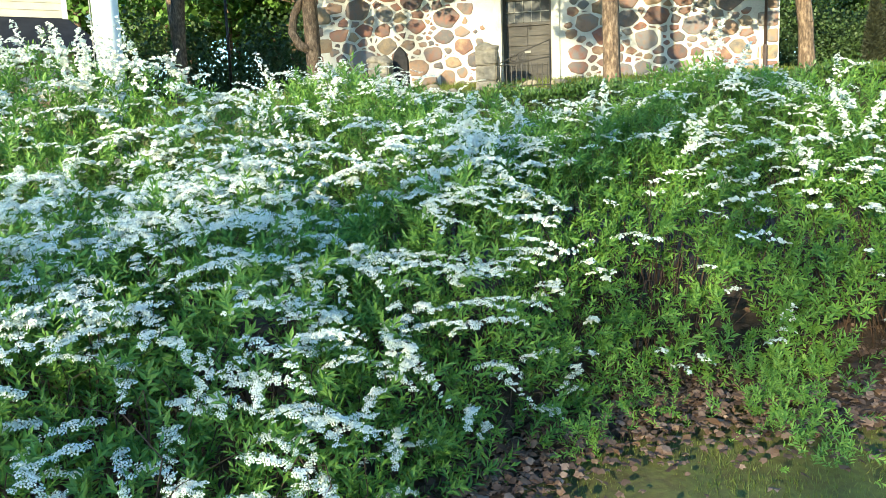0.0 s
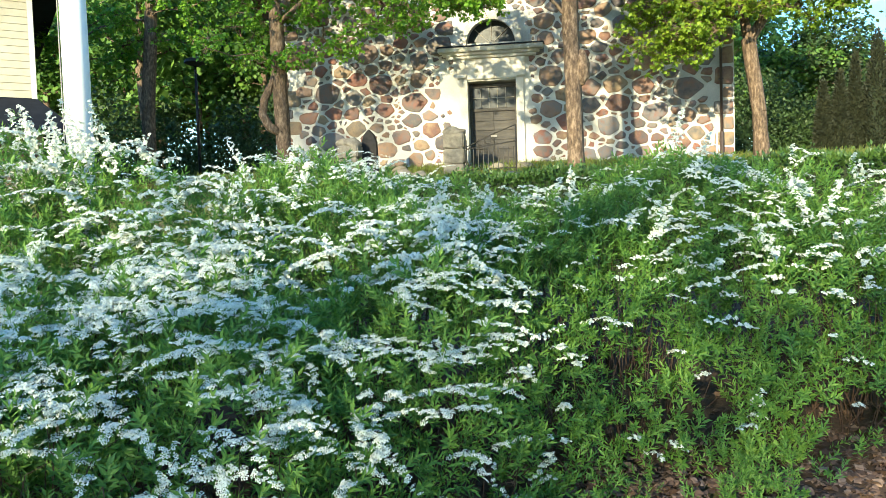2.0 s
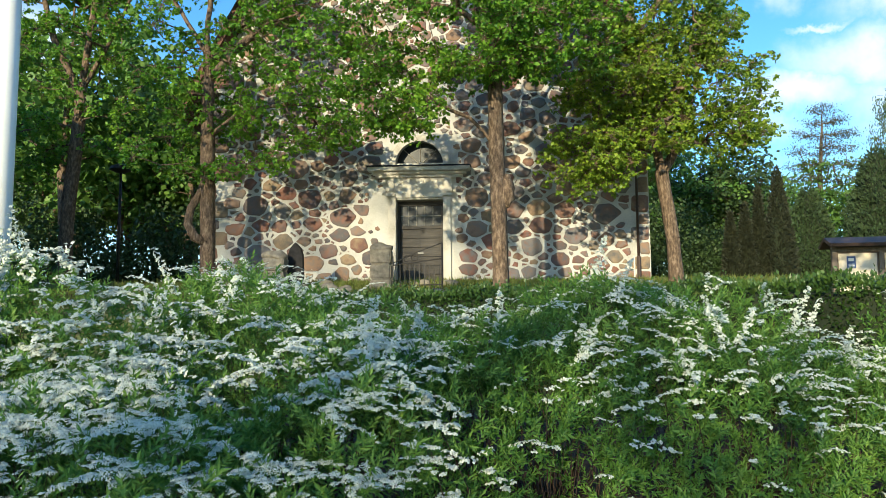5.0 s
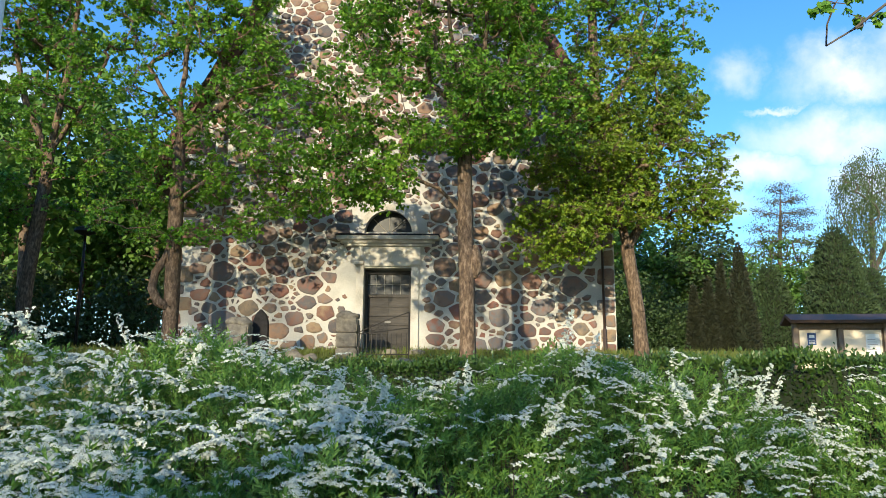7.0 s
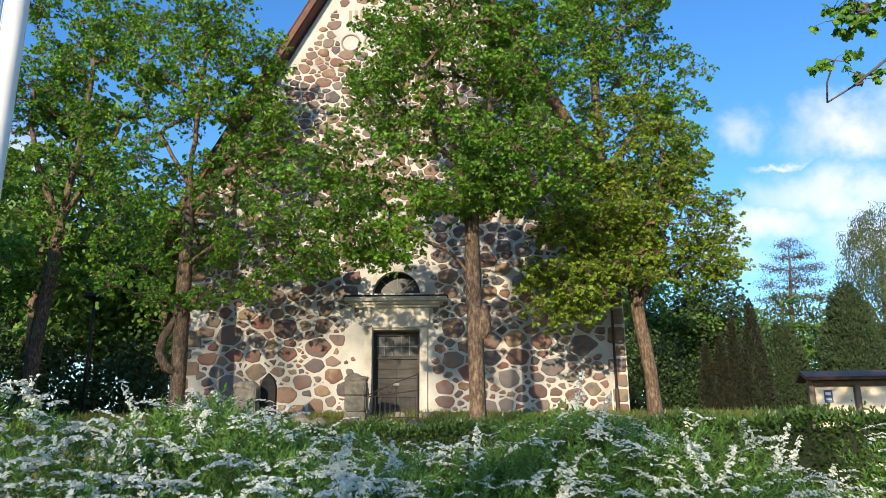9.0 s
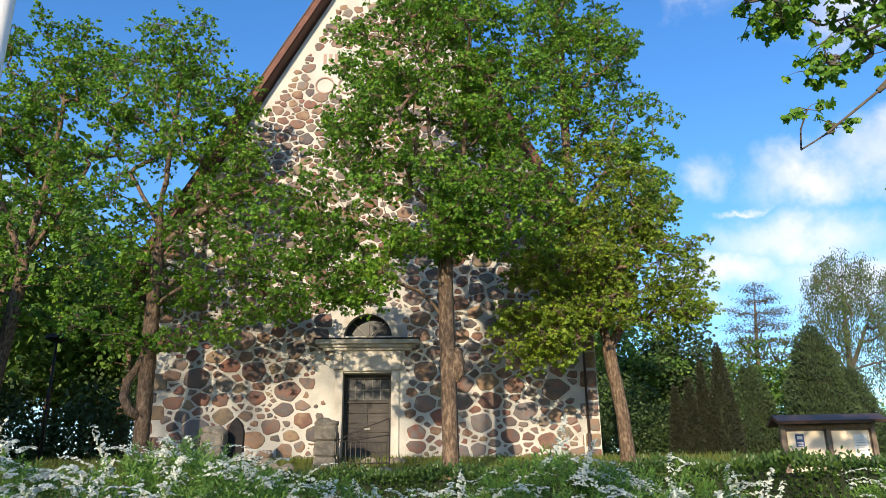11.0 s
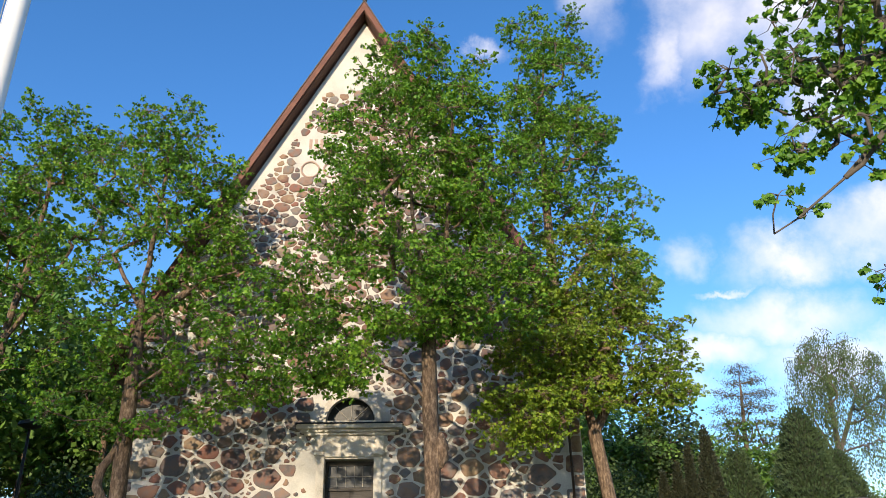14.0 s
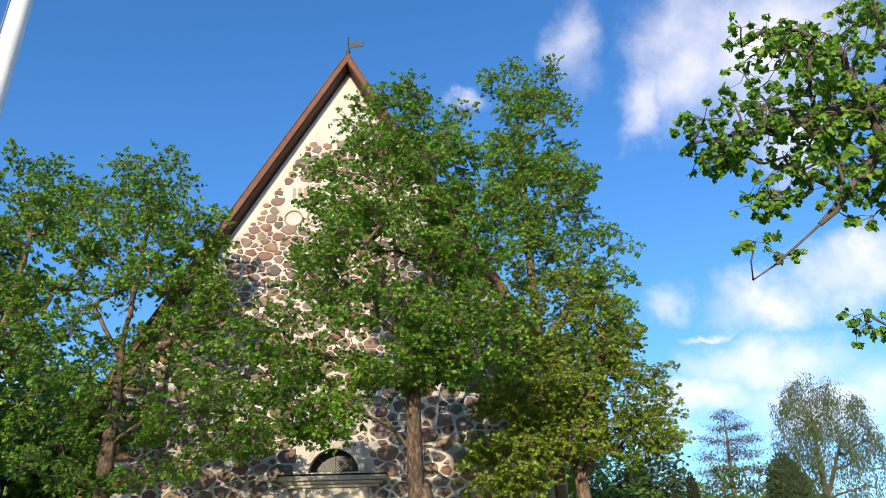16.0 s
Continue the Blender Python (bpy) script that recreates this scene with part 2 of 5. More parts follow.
def raw(name, verts, faces, material, parent=None, label="", smooth=False):
    """A mesh from arrays: verts (n, 3), faces (m, 3) or (m, 4)."""
    verts, faces = np.asarray(verts, np.float32), np.asarray(faces, np.int32)
    me = bpy.data.meshes.new(name)
    me.vertices.add(len(verts))
    me.vertices.foreach_set("co", verts.ravel())
    k = faces.shape[1]
    me.loops.add(faces.size)
    me.loops.foreach_set("vertex_index", faces.ravel())
    me.polygons.add(len(faces))
    me.polygons.foreach_set("loop_start", np.arange(0, faces.size, k, dtype=np.int32))
    me.polygons.foreach_set("use_smooth", np.full(len(faces), smooth))
    me.update(calc_edges=True)
    me.materials.append(material)
    ob = new(name, me)
    if parent:
        ob.parent = parent
        ob.matrix_parent_inverse = Matrix.Translation(parent_place(parent)).inverted()
    return tagged(ob, label)


def box(bm, x0, x1, y0, y1, z0, z1, bevel=0.0, m=None):
    r = bmesh.ops.create_cube(bm, size=1)
    for v in r["verts"]:
        v.co = Vector(((x0 + x1) / 2 + v.co.x * (x1 - x0), (y0 + y1) / 2 + v.co.y * (y1 - y0), (z0 + z1) / 2 + v.co.z * (z1 - z0)))
    if bevel:
        es = list({e for v in r["verts"] for e in v.link_edges})
        out = bmesh.ops.bevel(bm, geom=es, offset=bevel, segments=2, affect="EDGES")
        if m:
            bmesh.ops.transform(bm, matrix=m, verts=list({v for f in out["faces"] for v in f.verts} | {v for v in r["verts"] if v.is_valid}))
    elif m:
        bmesh.ops.transform(bm, matrix=m, verts=r["verts"])
    return bm


def prism(bm, pts, y0, y1):
    """A flat outline in x and z, given thickness along y."""
    a = [bm.verts.new((x, y0, z)) for x, z in pts]
    b = [bm.verts.new((x, y1, z)) for x, z in pts]
    bm.faces.new(a)
    bm.faces.new(b[::-1])
    for i in range(len(pts)):
        j = (i + 1) % len(pts)
        bm.faces.new((a[i], b[i], b[j], a[j]))
    return bm


def tube(bm, pts, radii, sides=8, cap=True):
    """A round rod along points."""
    pts = [Vector(p) for p in pts]
    if not hasattr(radii, "__len__"):
        radii = [radii] * len(pts)
    rings = []
    for i, p in enumerate(pts):
        t = (pts[min(i + 1, len(pts) - 1)] - pts[max(i - 1, 0)]).normalized()
        u = t.cross(Vector((0.31, 0.87, 0.11)) if abs(t.y) < 0.8 else Vector((1, 0.1, 0))).normalized()
        v = t.cross(u)
        rings.append([bm.verts.new(p + (u * math.cos(a) + v * math.sin(a)) * radii[i]) for a in [2 * math.pi * k / sides for k in range(sides)]])
    for a, b in zip(rings, rings[1:]):
        for k in range(sides):
            bm.faces.new((a[k], a[(k + 1) % sides], b[(k + 1) % sides], b[k]))
    if cap:
        bm.faces.new(rings[0][::-1])
        bm.faces.new(rings[-1])
    return bm


def ground_z(x, y):
    """The bank rises from the path to the church and on behind it."""
    x, y = np.asarray(x, float), np.asarray(y, float)
    z = np.interp(y, [-60, -17.0, -15.5, 0.0, 6.0, 60, 200], [-0.6, -0.2, -0.02, 2.42, 2.75, 5.5, 6.0])
    return z + 0.03 * np.sin(x * 0.9 + y * 0.5) * (y < -1.5)


def gz(x, y):
    return float(ground_z(x, y))


def frames_of(way, rng):
    """Turning matrices (n, 3, 3), whose columns are across, along (way) and out."""
    way = way / np.linalg.norm(way, axis=1, keepdims=True)
    h = rng.normal(size=way.shape)
    u = np.cross(way, h)
    u /= np.linalg.norm(u, axis=1, keepdims=True) + 1e-9
    w = np.cross(u, way)
    return np.stack([u, way, w], axis=2)


def scatter(tv, tf, places, turns, sizes):
    """Copies of a small template, joined: verts tv, faces tf."""
    tv, tf = np.asarray(tv, float), np.asarray(tf, int)
    v = np.einsum("nij,kj->nki", turns, tv) * np.asarray(sizes)[:, None, None] + places[:, None, :]
    f = tf[None] + (np.arange(len(places)) * len(tv))[:, None, None]
    return v.reshape(-1, 3), f.reshape(-1, tf.shape[1])


# leaf outlines, one unit long along y
BLADE_V = [(0, 0, 0), (0.19, 0.45, 0.03), (0, 1, -0.05), (-0.19, 0.45, 0.03)]
BLADE_F = [(0, 1, 2), (0, 2, 3)]
MAPLE_V = [(0, 0, 0), (0.40, -0.02, -0.05), (0.46, 0.27, 0.02), (0.60, 0.58, -0.10), (0.31, 0.66, 0.02), (0, 1.0, -0.16), (-0.31, 0.66, 0.02), (-0.60, 0.58, -0.10), (-0.46, 0.27, 0.02), (-0.40, -0.02, -0.05)]
MAPLE_F = [(0, 1, 2), (0, 2, 4), (2, 3, 4), (0, 4, 6), (4, 5, 6), (0, 6, 8), (6, 7, 8), (0, 8, 9)]
SMALL_V = [(0, 0, 0), (0.5, 0.32, -0.08), (0.27, 0.62, 0.02), (0, 1, -0.14), (-0.27, 0.62, 0.02), (-0.5, 0.32, -0.08)]
SMALL_F = [(0, 1, 2), (0, 2, 4), (2, 3, 4), (0, 4, 5)]


QUAD_V = [(0, 0, 0), (0.40, 0.48, -0.06), (0, 1, -0.14), (-0.40, 0.48, -0.06)]


def grow(trunks, lobes, tips, rng, step=0.35, up=0.5):
    """Limbs that reach from the trunk lines to points in the crown's lobes. Gives nodes, parents, radii (by what they carry) and tips."""
    nodes, parent = [], []
    for line in trunks:
        line = [Vector(p) for p in line]
        prev = -1
        if nodes:
            prev = min(range(len(nodes)), key=lambda i: (nodes[i] - line[0]).length)
        for a, b in zip(line, line[1:]):
            k = max(1, int((b - a).length / step))
            for i in range(k):
                if prev >= 0 and i == 0 and (nodes[prev] - a).length < 0.05:
                    continue
                nodes.append(a.lerp(b, i / k))
                parent.append(prev)
                prev = len(nodes) - 1
        nodes.append(line[-1])
        parent.append(prev)
    arr = np.zeros((len(nodes) + tips * 14, 3))
    arr[:len(nodes)] = [tuple(p) for p in nodes]
    par = parent + [0] * (tips * 14)
    n = len(nodes)
    w = np.array([(l[3] * l[4] + l[4] * l[5] + l[3] * l[5]) * (l[6] if len(l) > 6 else 1) for l in lobes])
    which = rng.choice(len(lobes), tips, p=w / w.sum())
    L = np.array([l[:6] for l in lobes])[which]
    d = rng.normal(size=(tips, 3))
    d /= np.linalg.norm(d, axis=1, keepdims=True)
    goal = L[:, :3] + d * L[:, 3:6] * (rng.uniform(0.25, 1.0, (tips, 1)) ** 0.5)
    root = arr[0]
    order = np.argsort(np.linalg.norm(goal - arr[:n].mean(0), axis=1))
    ends = []
    for g in goal[order]:
        dd = g - arr[:n]
        dist = np.linalg.norm(dd, axis=1)
        cost = dist + up * np.maximum(0, arr[:n, 2] - g[2] + 0.2 * dist) + 2.5 * np.maximum(0, (root[2] + 1.7) - arr[:n, 2])
        i = int(np.argmin(cost))
        a, k = arr[i].copy(), max(2, min(12, int(dist[i] / 0.3)))
        bend = rng.normal(size=3) * 0.10 * dist[i] + np.array([0, 0, -0.05 * dist[i]])
        prev = i
        for s in range(1, k + 1):
            t = s / k
            arr[n] = a + (g - a) * t + bend * math.sin(math.pi * t)
            par[n] = prev
            prev = n
            n += 1
        ends.append(prev)
    arr, par = arr[:n], np.array(par[:n])
    load = np.zeros(n)
    load[ends] = 1
    for i in range(n - 1, -1, -1):
        if par[i] >= 0:
            load[par[i]] += load[i]
    return arr, par, load, np.array(ends)


def limb_mesh(arr, par, rad, sides=6):
    """Tapered rods from each node to the one that bears it."""
    idx = np.where(par >= 0)[0]
    a, b = arr[par[idx]], arr[idx]
    ra, rb = np.minimum(rad[par[idx]], rad[idx] * 1.12), rad[idx]
    t = b - a
    t /= np.linalg.norm(t, axis=1, keepdims=True) + 1e-9
    u = np.cross(t, np.array([0.33, 0.91, 0.17]))
    u /= np.linalg.norm(u, axis=1, keepdims=True) + 1e-9
    w = np.cross(t, u)
    ang = np.linspace(0, 2 * math.pi, sides, endpoint=False)
    ring = u[:, None, :] * np.cos(ang)[None, :, None] + w[:, None, :] * np.sin(ang)[None, :, None]
    v = np.concatenate([a[:, None, :] + ring * ra[:, None, None], b[:, None, :] + ring * rb[:, None, None]], axis=1)
    k = np.arange(sides)
    f = np.stack([k, (k + 1) % sides, sides + (k + 1) % sides, sides + k], axis=1)
    faces = f[None] + (np.arange(len(idx)) * 2 * sides)[:, None, None]
    return v.reshape(-1, 3), faces.reshape(-1, 4)


def leaf_cloud(centres, per, reach, size, rng, template, droop=0.5, flat=0.6, hang=0.0):
    n = len(centres) * per
    c = np.repeat(centres, per, axis=0)
    off = rng.normal(size=(n, 3)) * reach
    off[:, 2] *= 0.42
    if hang:
        off[:, 2] = -rng.uniform(0, 1, n) * np.repeat(rng.uniform(0.3, 1, len(centres)), per) * hang
    way = rng.normal(size=(n, 3)) * 0.7 + off / (np.linalg.norm(off, axis=1, keepdims=True) + 1e-6) * 0.7
    way[:, 2] -= droop
    way /= np.linalg.norm(way, axis=1, keepdims=True)
    up = rng.normal(size=(n, 3)) * (1 - flat) + np.array([0, 0, 1.0])
    u = np.cross(way, up)
    u /= np.linalg.norm(u, axis=1, keepdims=True) + 1e-9
    turns = np.stack([u, way, np.cross(u, way)], axis=2)
    return scatter(template[0], template[1], c + off, turns, size * rng.uniform(0.65, 1.2, n))


def tufts(ends, per, reach, size, rng, template, droop):
    """Twigs that fan out from each bough's end, each with a drooping whorl of seven leaves. Gives leaf and twig meshes."""
    k = max(1, round(per / 7))
    n = len(ends) * k
    c = np.repeat(ends, k, axis=0)
    off = rng.normal(size=(n, 3))
    off *= (reach * 1.65 * rng.uniform(0.05, 1, (n, 1)) ** 0.5) / np.linalg.norm(off, axis=1, keepdims=True)
    off[:, 2] *= 0.55
    tip = c + off
    nodes = np.stack([c, c + off * 0.5 + rng.normal(size=(n, 3)) * 0.03, tip], 1).reshape(-1, 3)
    par = np.tile([-1, 0, 1], n) + np.repeat(np.arange(n) * 3, 3)
    par[::3] = -1
    twig = limb_mesh(nodes, par, np.tile([0.007, 0.006, 0.0035], n) * (size / 0.13) ** 0.5, 3)
    tip = np.repeat(tip, 7, axis=0)
    m = len(tip)
    a = np.tile(np.arange(7) * 2 * math.pi / 7, n) + np.repeat(rng.uniform(0, 6.3, n), 7) + rng.normal(size=m) * 0.3
    way = np.stack([np.cos(a), np.sin(a), rng.normal(size=m) * 0.45 - droop * 1.7], 1)
    way /= np.linalg.norm(way, axis=1, keepdims=True)
    up = rng.normal(size=(m, 3)) * 0.55 + np.array([0, 0, 1.0])
    u = np.cross(way, up)
    u /= np.linalg.norm(u, axis=1, keepdims=True) + 1e-9
    base = tip + way * np.array([0.35, 0.35, 0.2]) * size * rng.uniform(0.3, 1.2, (m, 1)) + rng.normal(size=(m, 3)) * np.array([0.15, 0.15, 0.28]) * size
    leaves = scatter(template[0], template[1], base, np.stack([u, way, np.cross(u, way)], axis=2), size * rng.uniform(0.6, 1.15, m))
    return leaves, twig


def broad_tree(name, trunks, lobes, tips, per, leaf, seed, leaf_mat, bark, radius, label, category="tree", group="", template=(SMALL_V, SMALL_F), reach=0.30, droop=0.5, extra=None, sides=7, tuft=False, hang=0.0):
    rng = np.random.default_rng(seed)
    base = trunks[0][0]
    tree = empty(name, base, label, category, group)
    arr, par, load, ends = grow(trunks, lobes, tips, rng)
    rad = radius * (np.maximum(load, 0.6) / load.max()) ** 0.58
    first = arr[:, 2] < base[2] + 0.8
    rad[first & (load > 0.8 * load.max())] *= 1.0 + 0.22 * np.clip((base[2] + 0.8 - arr[first & (load > 0.8 * load.max()), 2]) / 0.8, 0, 1)
    rad = np.maximum(rad, 0.006)
    arr = arr + rng.normal(size=arr.shape) * np.where(load[:, None] > 0.2 * load.max(), 0.003, 0.012)
    v, f = limb_mesh(arr, par, rad, sides)
    raw("trunk", v, f, bark, tree, "", True)
    if tuft:
        (v, f), (tv, tf) = tufts(arr[ends], per, reach, leaf, rng, template, droop)
        raw("branchwork", tv, tf, bark, tree)
    else:
        v, f = leaf_cloud(arr[ends], per, reach, leaf, rng, template, droop, hang=hang)
    raw("crown", v, f, leaf_mat, tree)
    if extra:
        extra(tree)
    return tree


# ---- ground ----
def build_ground():
    xs = np.concatenate([np.linspace(-400, -14, 24), np.linspace(-13, 13, 105), np.linspace(14, 400, 24)])
    ys = np.concatenate([np.linspace(-400, -24, 16), np.linspace(-23, 3, 105), np.linspace(4, 60, 20), np.linspace(70, 900, 14)])
    X, Y = np.meshgrid(xs, ys)
    Z = ground_z(X, Y)
    rng = np.random.default_rng(4)
    Z = Z + rng.normal(size=Z.shape) * 0.012 * (np.abs(X) < 13) * (Y < 2)
    v = np.stack([X, Y, Z], 2).reshape(-1, 3)
    nx = len(xs)
    i = (np.arange(len(ys) - 1)[:, None] * nx + np.arange(nx - 1)[None]).ravel()
    f = np.stack([i, i + 1, i + nx + 1, i + nx], 1)
    tagged(raw("ground", v, f, M_GROUND, smooth=True), "sloping mossy lawn rising to the church", "ground", kind="structure")
    # bare soil under the shrubs
    xs, ys = np.linspace(-4.5, 8, 90), np.linspace(-19.6, -13, 60)
    X, Y = np.meshgrid(xs, ys)
    edge = front_y(X) - 0.30 + 0.16 * np.sin(X * 3.1) + 0.1 * np.sin(X * 7.7)
    Z = ground_z(X, Y) + np.where(Y > edge, 0.035, -0.06) + rng.normal(size=X.shape) * 0.008
    v = np.stack([X, Y, Z], 2).reshape(-1, 3)
    i = (np.arange(59)[:, None] * 90 + np.arange(89)[None]).ravel()
    tagged(raw("soil_bed", v, np.stack([i, i + 1, i + 91, i + 90], 1), M_SOIL, smooth=True), "bare brown soil bed under flowering shrubs", "soil", kind="structure")


def front_y(x):
    """The front edge of the shrub bed."""
    return np.interp(x, [-4, 0.2, 1.0, 1.4, 1.7, 2.1, 2.6, 3.4, 5.0, 8.0], [-19.4, -19.35, -18.8, -18.0, -17.4, -16.8, -16.62, -16.55, -16.4, -16.2])


def shrub_top(x, y):
    """The shrubs' upper surface."""
    s = np.maximum(0, y - front_y(x))
    left = np.interp(s, [0, 0.3, 0.8, 1.6, 2.6, 3.4, 4.2, 5], [0.20, 0.50, 0.80, 1.05, 1.32, 1.57, 1.64, 1.6])
    right = np.interp(s, [0, 0.12, 0.35, 0.75, 1.2, 1.9, 3], [0.22, 0.50, 0.86, 1.18, 1.46, 1.58, 1.56]) - 0.27 * np.exp(-((x - 4.4) / 0.5) ** 2)
    k = np.clip((x - 1.0) / 1.3, 0, 1)
    wob = 0.10 * np.sin(x * 2.3 + 1.0) * np.sin(y * 2.0) + 0.07 * np.sin(x * 5.1 + y * 3.3) + 0.055 * np.sin(x * 9.3 - y * 4.1 + 0.6) * np.sin(y * 8.7 + x * 3.0)
    back = 0.30 * np.clip((0.2 - x) / 1.2, 0, 1) * np.clip((y + 17.5) / 1.5, 0, 1)
    return ground_z(x, np.minimum(y, -16.4)) + left * (1 - k) + right * k + wob * np.clip(s, 0, 1) + back


build_ground()


# ---- church ----
APEX, SLOPE, WL, WR, BASE = (0.30, 19.00), 1.86, -5.78, 6.36, 2.0
DOOR = 0.22        # middle of the doorway


def rake_z(x):
    return APEX[1] - abs(x - APEX[0]) * SLOPE


def arch(cx, cz, r, n=16):
    return [(cx + r * math.cos(a), cz + r * math.sin(a)) for a in [math.pi * i / n for i in range(n + 1)]]


def build_church():
    church = empty("church", (0, 0, BASE), "medieval grey and red fieldstone church with steep gable", "church")
    # west wall, with the doorway and a round-headed niche over it
    bm = bmesh.new()
    T = 1.1
    L, R = DOOR - 0.655, DOOR + 0.655
    prism(bm, [(WL, BASE), (L, BASE), (L, rake_z(L)), (WL, rake_z(WL))], 0, T)
    prism(bm, [(R, BASE), (WR, BASE), (WR, rake_z(WR)), (R, rake_z(R))], 0, T)
    prism(bm, [(L, 4.62), (R, 4.62), (R, 5.62), (L, 5.62)], 0, T)
    a = arch(DOOR, 5.62, 0.65)
    prism(bm, [(R, 5.62)] + a[:9] + [(DOOR, rake_z(DOOR)), APEX, (R, rake_z(R))], 0, T)
    prism(bm, a[8:] + [(L, 5.62), (L, rake_z(L)), (DOOR, rake_z(DOOR))], 0, T)
    west = part("west_wall", bm, M_LIME, church, "whitewashed lime mortar between stones")
    bm = bmesh.new()
    box(bm, WL, WL + 1, T, 26, BASE, rake_z(WL) - 0.2)
    part("side_wall", bm, M_LIME, church)
    bm = bmesh.new()
    box(bm, WR - 1, WR, T, 26, BASE, rake_z(WR) - 0.2)
    part("side_wall", bm, M_LIME, church)
    bm = bmesh.new()
    prism(bm, [(WL, BASE), (WR, BASE), (WR, rake_z(WR)), APEX, (WL, rake_z(WL))], 26, 26.6)
    part("east_wall", bm, M_LIME, church)
    # roof slopes, barge boards and the boarded underside
    for s in (-1, 1):
        far = (WR + 0.45) if s > 0 else (WL - 0.45)
        nx, nz = s * SLOPE / math.hypot(1, SLOPE), 1 / math.hypot(1, SLOPE)

        def off(x, d, s=s, nx=nx, nz=nz):
            return (x + nx * d, APEX[1] - abs(x - APEX[0]) * SLOPE + nz * d)
        top = lambda d: (APEX[0], APEX[1] + d / nz)
        bm = bmesh.new()
        prism(bm, [top(0.12), off(far, 0.12), off(far, 0.24), top(0.24)], -0.42, 26.9)
        part("roof", bm, M_ROOF, church, "dark shingled roof slope")
        bm = bmesh.new()
        prism(bm, [top(0.08), off(far, 0.08), off(far, 0.245), top(0.245)], -0.48, -0.425)
        part("barge_board", bm, M_RAKE, church, "red-brown painted barge board")
        bm = bmesh.new()
        prism(bm, [top(0.06), off(far, 0.06), off(far, 0.115), top(0.115)], -0.42, 0.3)
        part("soffit", bm, M_SOFFIT, church, "brown boarded eave")
        bm = bmesh.new()
        prism(bm, [top(0.002), off(far, 0.002), off(far, 0.058), top(0.058)], 0.03, 0.3)
        part("wall_plate", bm, M_SOFFIT, church, "dark brown board under the eave")
        bm = bmesh.new()
        prism(bm, [top(0.25), off(far, 0.25), off(far, 0.285), top(0.285)], -0.50, 0.1)
        part("drip_board", bm, M_ROOF, church, "dark roof edge")
    # door
    before = set(bpy.data.meshes)
    door = part("door", box(bmesh.new(), -0.86, 0.86, 0.42, 0.50, 2.3, 4.60), M_DOOR, church, "old dark grey double plank door")
    bm = bmesh.new()
    for x0, x1 in ((-0.86, -0.76), (0.76, 0.86)):
        box(bm, x0, x1, 0.33, 0.42, 2.3, 4.60, 0.008)
    box(bm, -0.759, 0.759, 0.33, 0.42, 4.50, 4.60, 0.008)
    box(bm, -0.759, 0.759, 0.34, 0.42, 3.86, 3.94, 0.008)
    part("door_frame", bm, M_DOOR, door)
    for side in (0, 1):
        for k in range(6):
            x0 = -0.755 if side == 0 else 0.006
            z0 = 2.34 + k * 0.253
            part("plank", box(bmesh.new(), x0, x0 + 0.749, 0.385 + 0.006 * ((k + side) % 2), 0.42, z0, z0 + 0.243, 0.006), M_DOOR, door)
    part("window_pane", box(bmesh.new(), -0.755, 0.755, 0.395, 0.418, 3.95, 4.495), M_GLASS, door, "dark glazed transom")
    for k in range(1, 5):
        x = -0.755 + k * 0.302
        part("glazing_bar", box(bmesh.new(), x - 0.011, x + 0.011, 0.365, 0.394, 3.95, 4.495, 0.003), M_BAR, door)
    part("glazing_bar", box(bmesh.new(), -0.755, 0.755, 0.362, 0.392, 4.205, 4.23, 0.003), M_BAR, door)
    part("door_handle", box(bmesh.new(), -0.12, 0.10, 0.35, 0.384, 3.16, 3.22, 0.008), M_BAR, door, "pale metal latch plate")
    # stone surround with a moulded cornice
    for s in (-1, 1):
        x0, x1 = sorted((s * 0.86, s * 1.14))
        part("door_jamb", box(bmesh.new(), x0, x1, -0.07, 0.33, 2.2, 4.66, 0.012), M_PLASTER, church, "plastered stone door jamb")
        x0, x1 = sorted((s * 0.90, s * 1.20))
        bm = bmesh.new()
        box(bm, x0, x1, -0.10, 0.0, 4.80, 5.20, 0.01)
        box(bm, x0 - 0.02, x1 + 0.02, -0.13, 0.0, 4.70, 4.797, 0.01)
        part("console", bm, M_PLASTER, church, "plastered console block")
    part("lintel", box(bmesh.new(), -1.14, 1.14, -0.065, 0.33, 4.663, 5.203, 0.012), M_PLASTER, church, "plastered lintel over door")
    part("keystone", prism(bmesh.new(), [(-0.02, 4.67), (0.10, 4.67), (0.16, 5.19), (0.02, 5.19)], -0.078, -0.05), M_PLASTER, church)
    for y, z0, z1, h in ((-0.14, 5.206, 5.28, 1.60), (-0.20, 5.283, 5.36, 1.72), (-0.30, 5.363, 5.48, 1.86)):
        part("cornice", box(bmesh.new(), -h, h, y, 0.05, z0, z1, 0.015), M_PLASTER, church, "weathered plaster cornice moulding")
    bm = bmesh.new()
    prism(bm, [(-1.90, 5.483), (1.90, 5.483), (1.84, 5.515), (-1.84, 5.515)], -0.32, 0.0)
    part("cornice_flashing", bm, M_TIN, church, "black tin flashing on cornice")
    # niche with raised arch band
    bm = bmesh.new()
    o, i = [(x * 1.344, z) for x, z in arch(0, 5.565, 0.82, 20)], [(x * 1.344, z) for x, z in arch(0, 5.565, 0.65, 20)]
    prism(bm, o + i[::-1], -0.09, 0.0)
    part("arch_band", bm, M_PLASTER, church, "plain plaster arch over cornice")
    lun = part("lunette_window", prism(bmesh.new(), [(x * 1.344, z) for x, z in arch(0, 5.60, 0.66, 20)], 0.30, 0.36), M_GLASS, church, "dark half-round window")
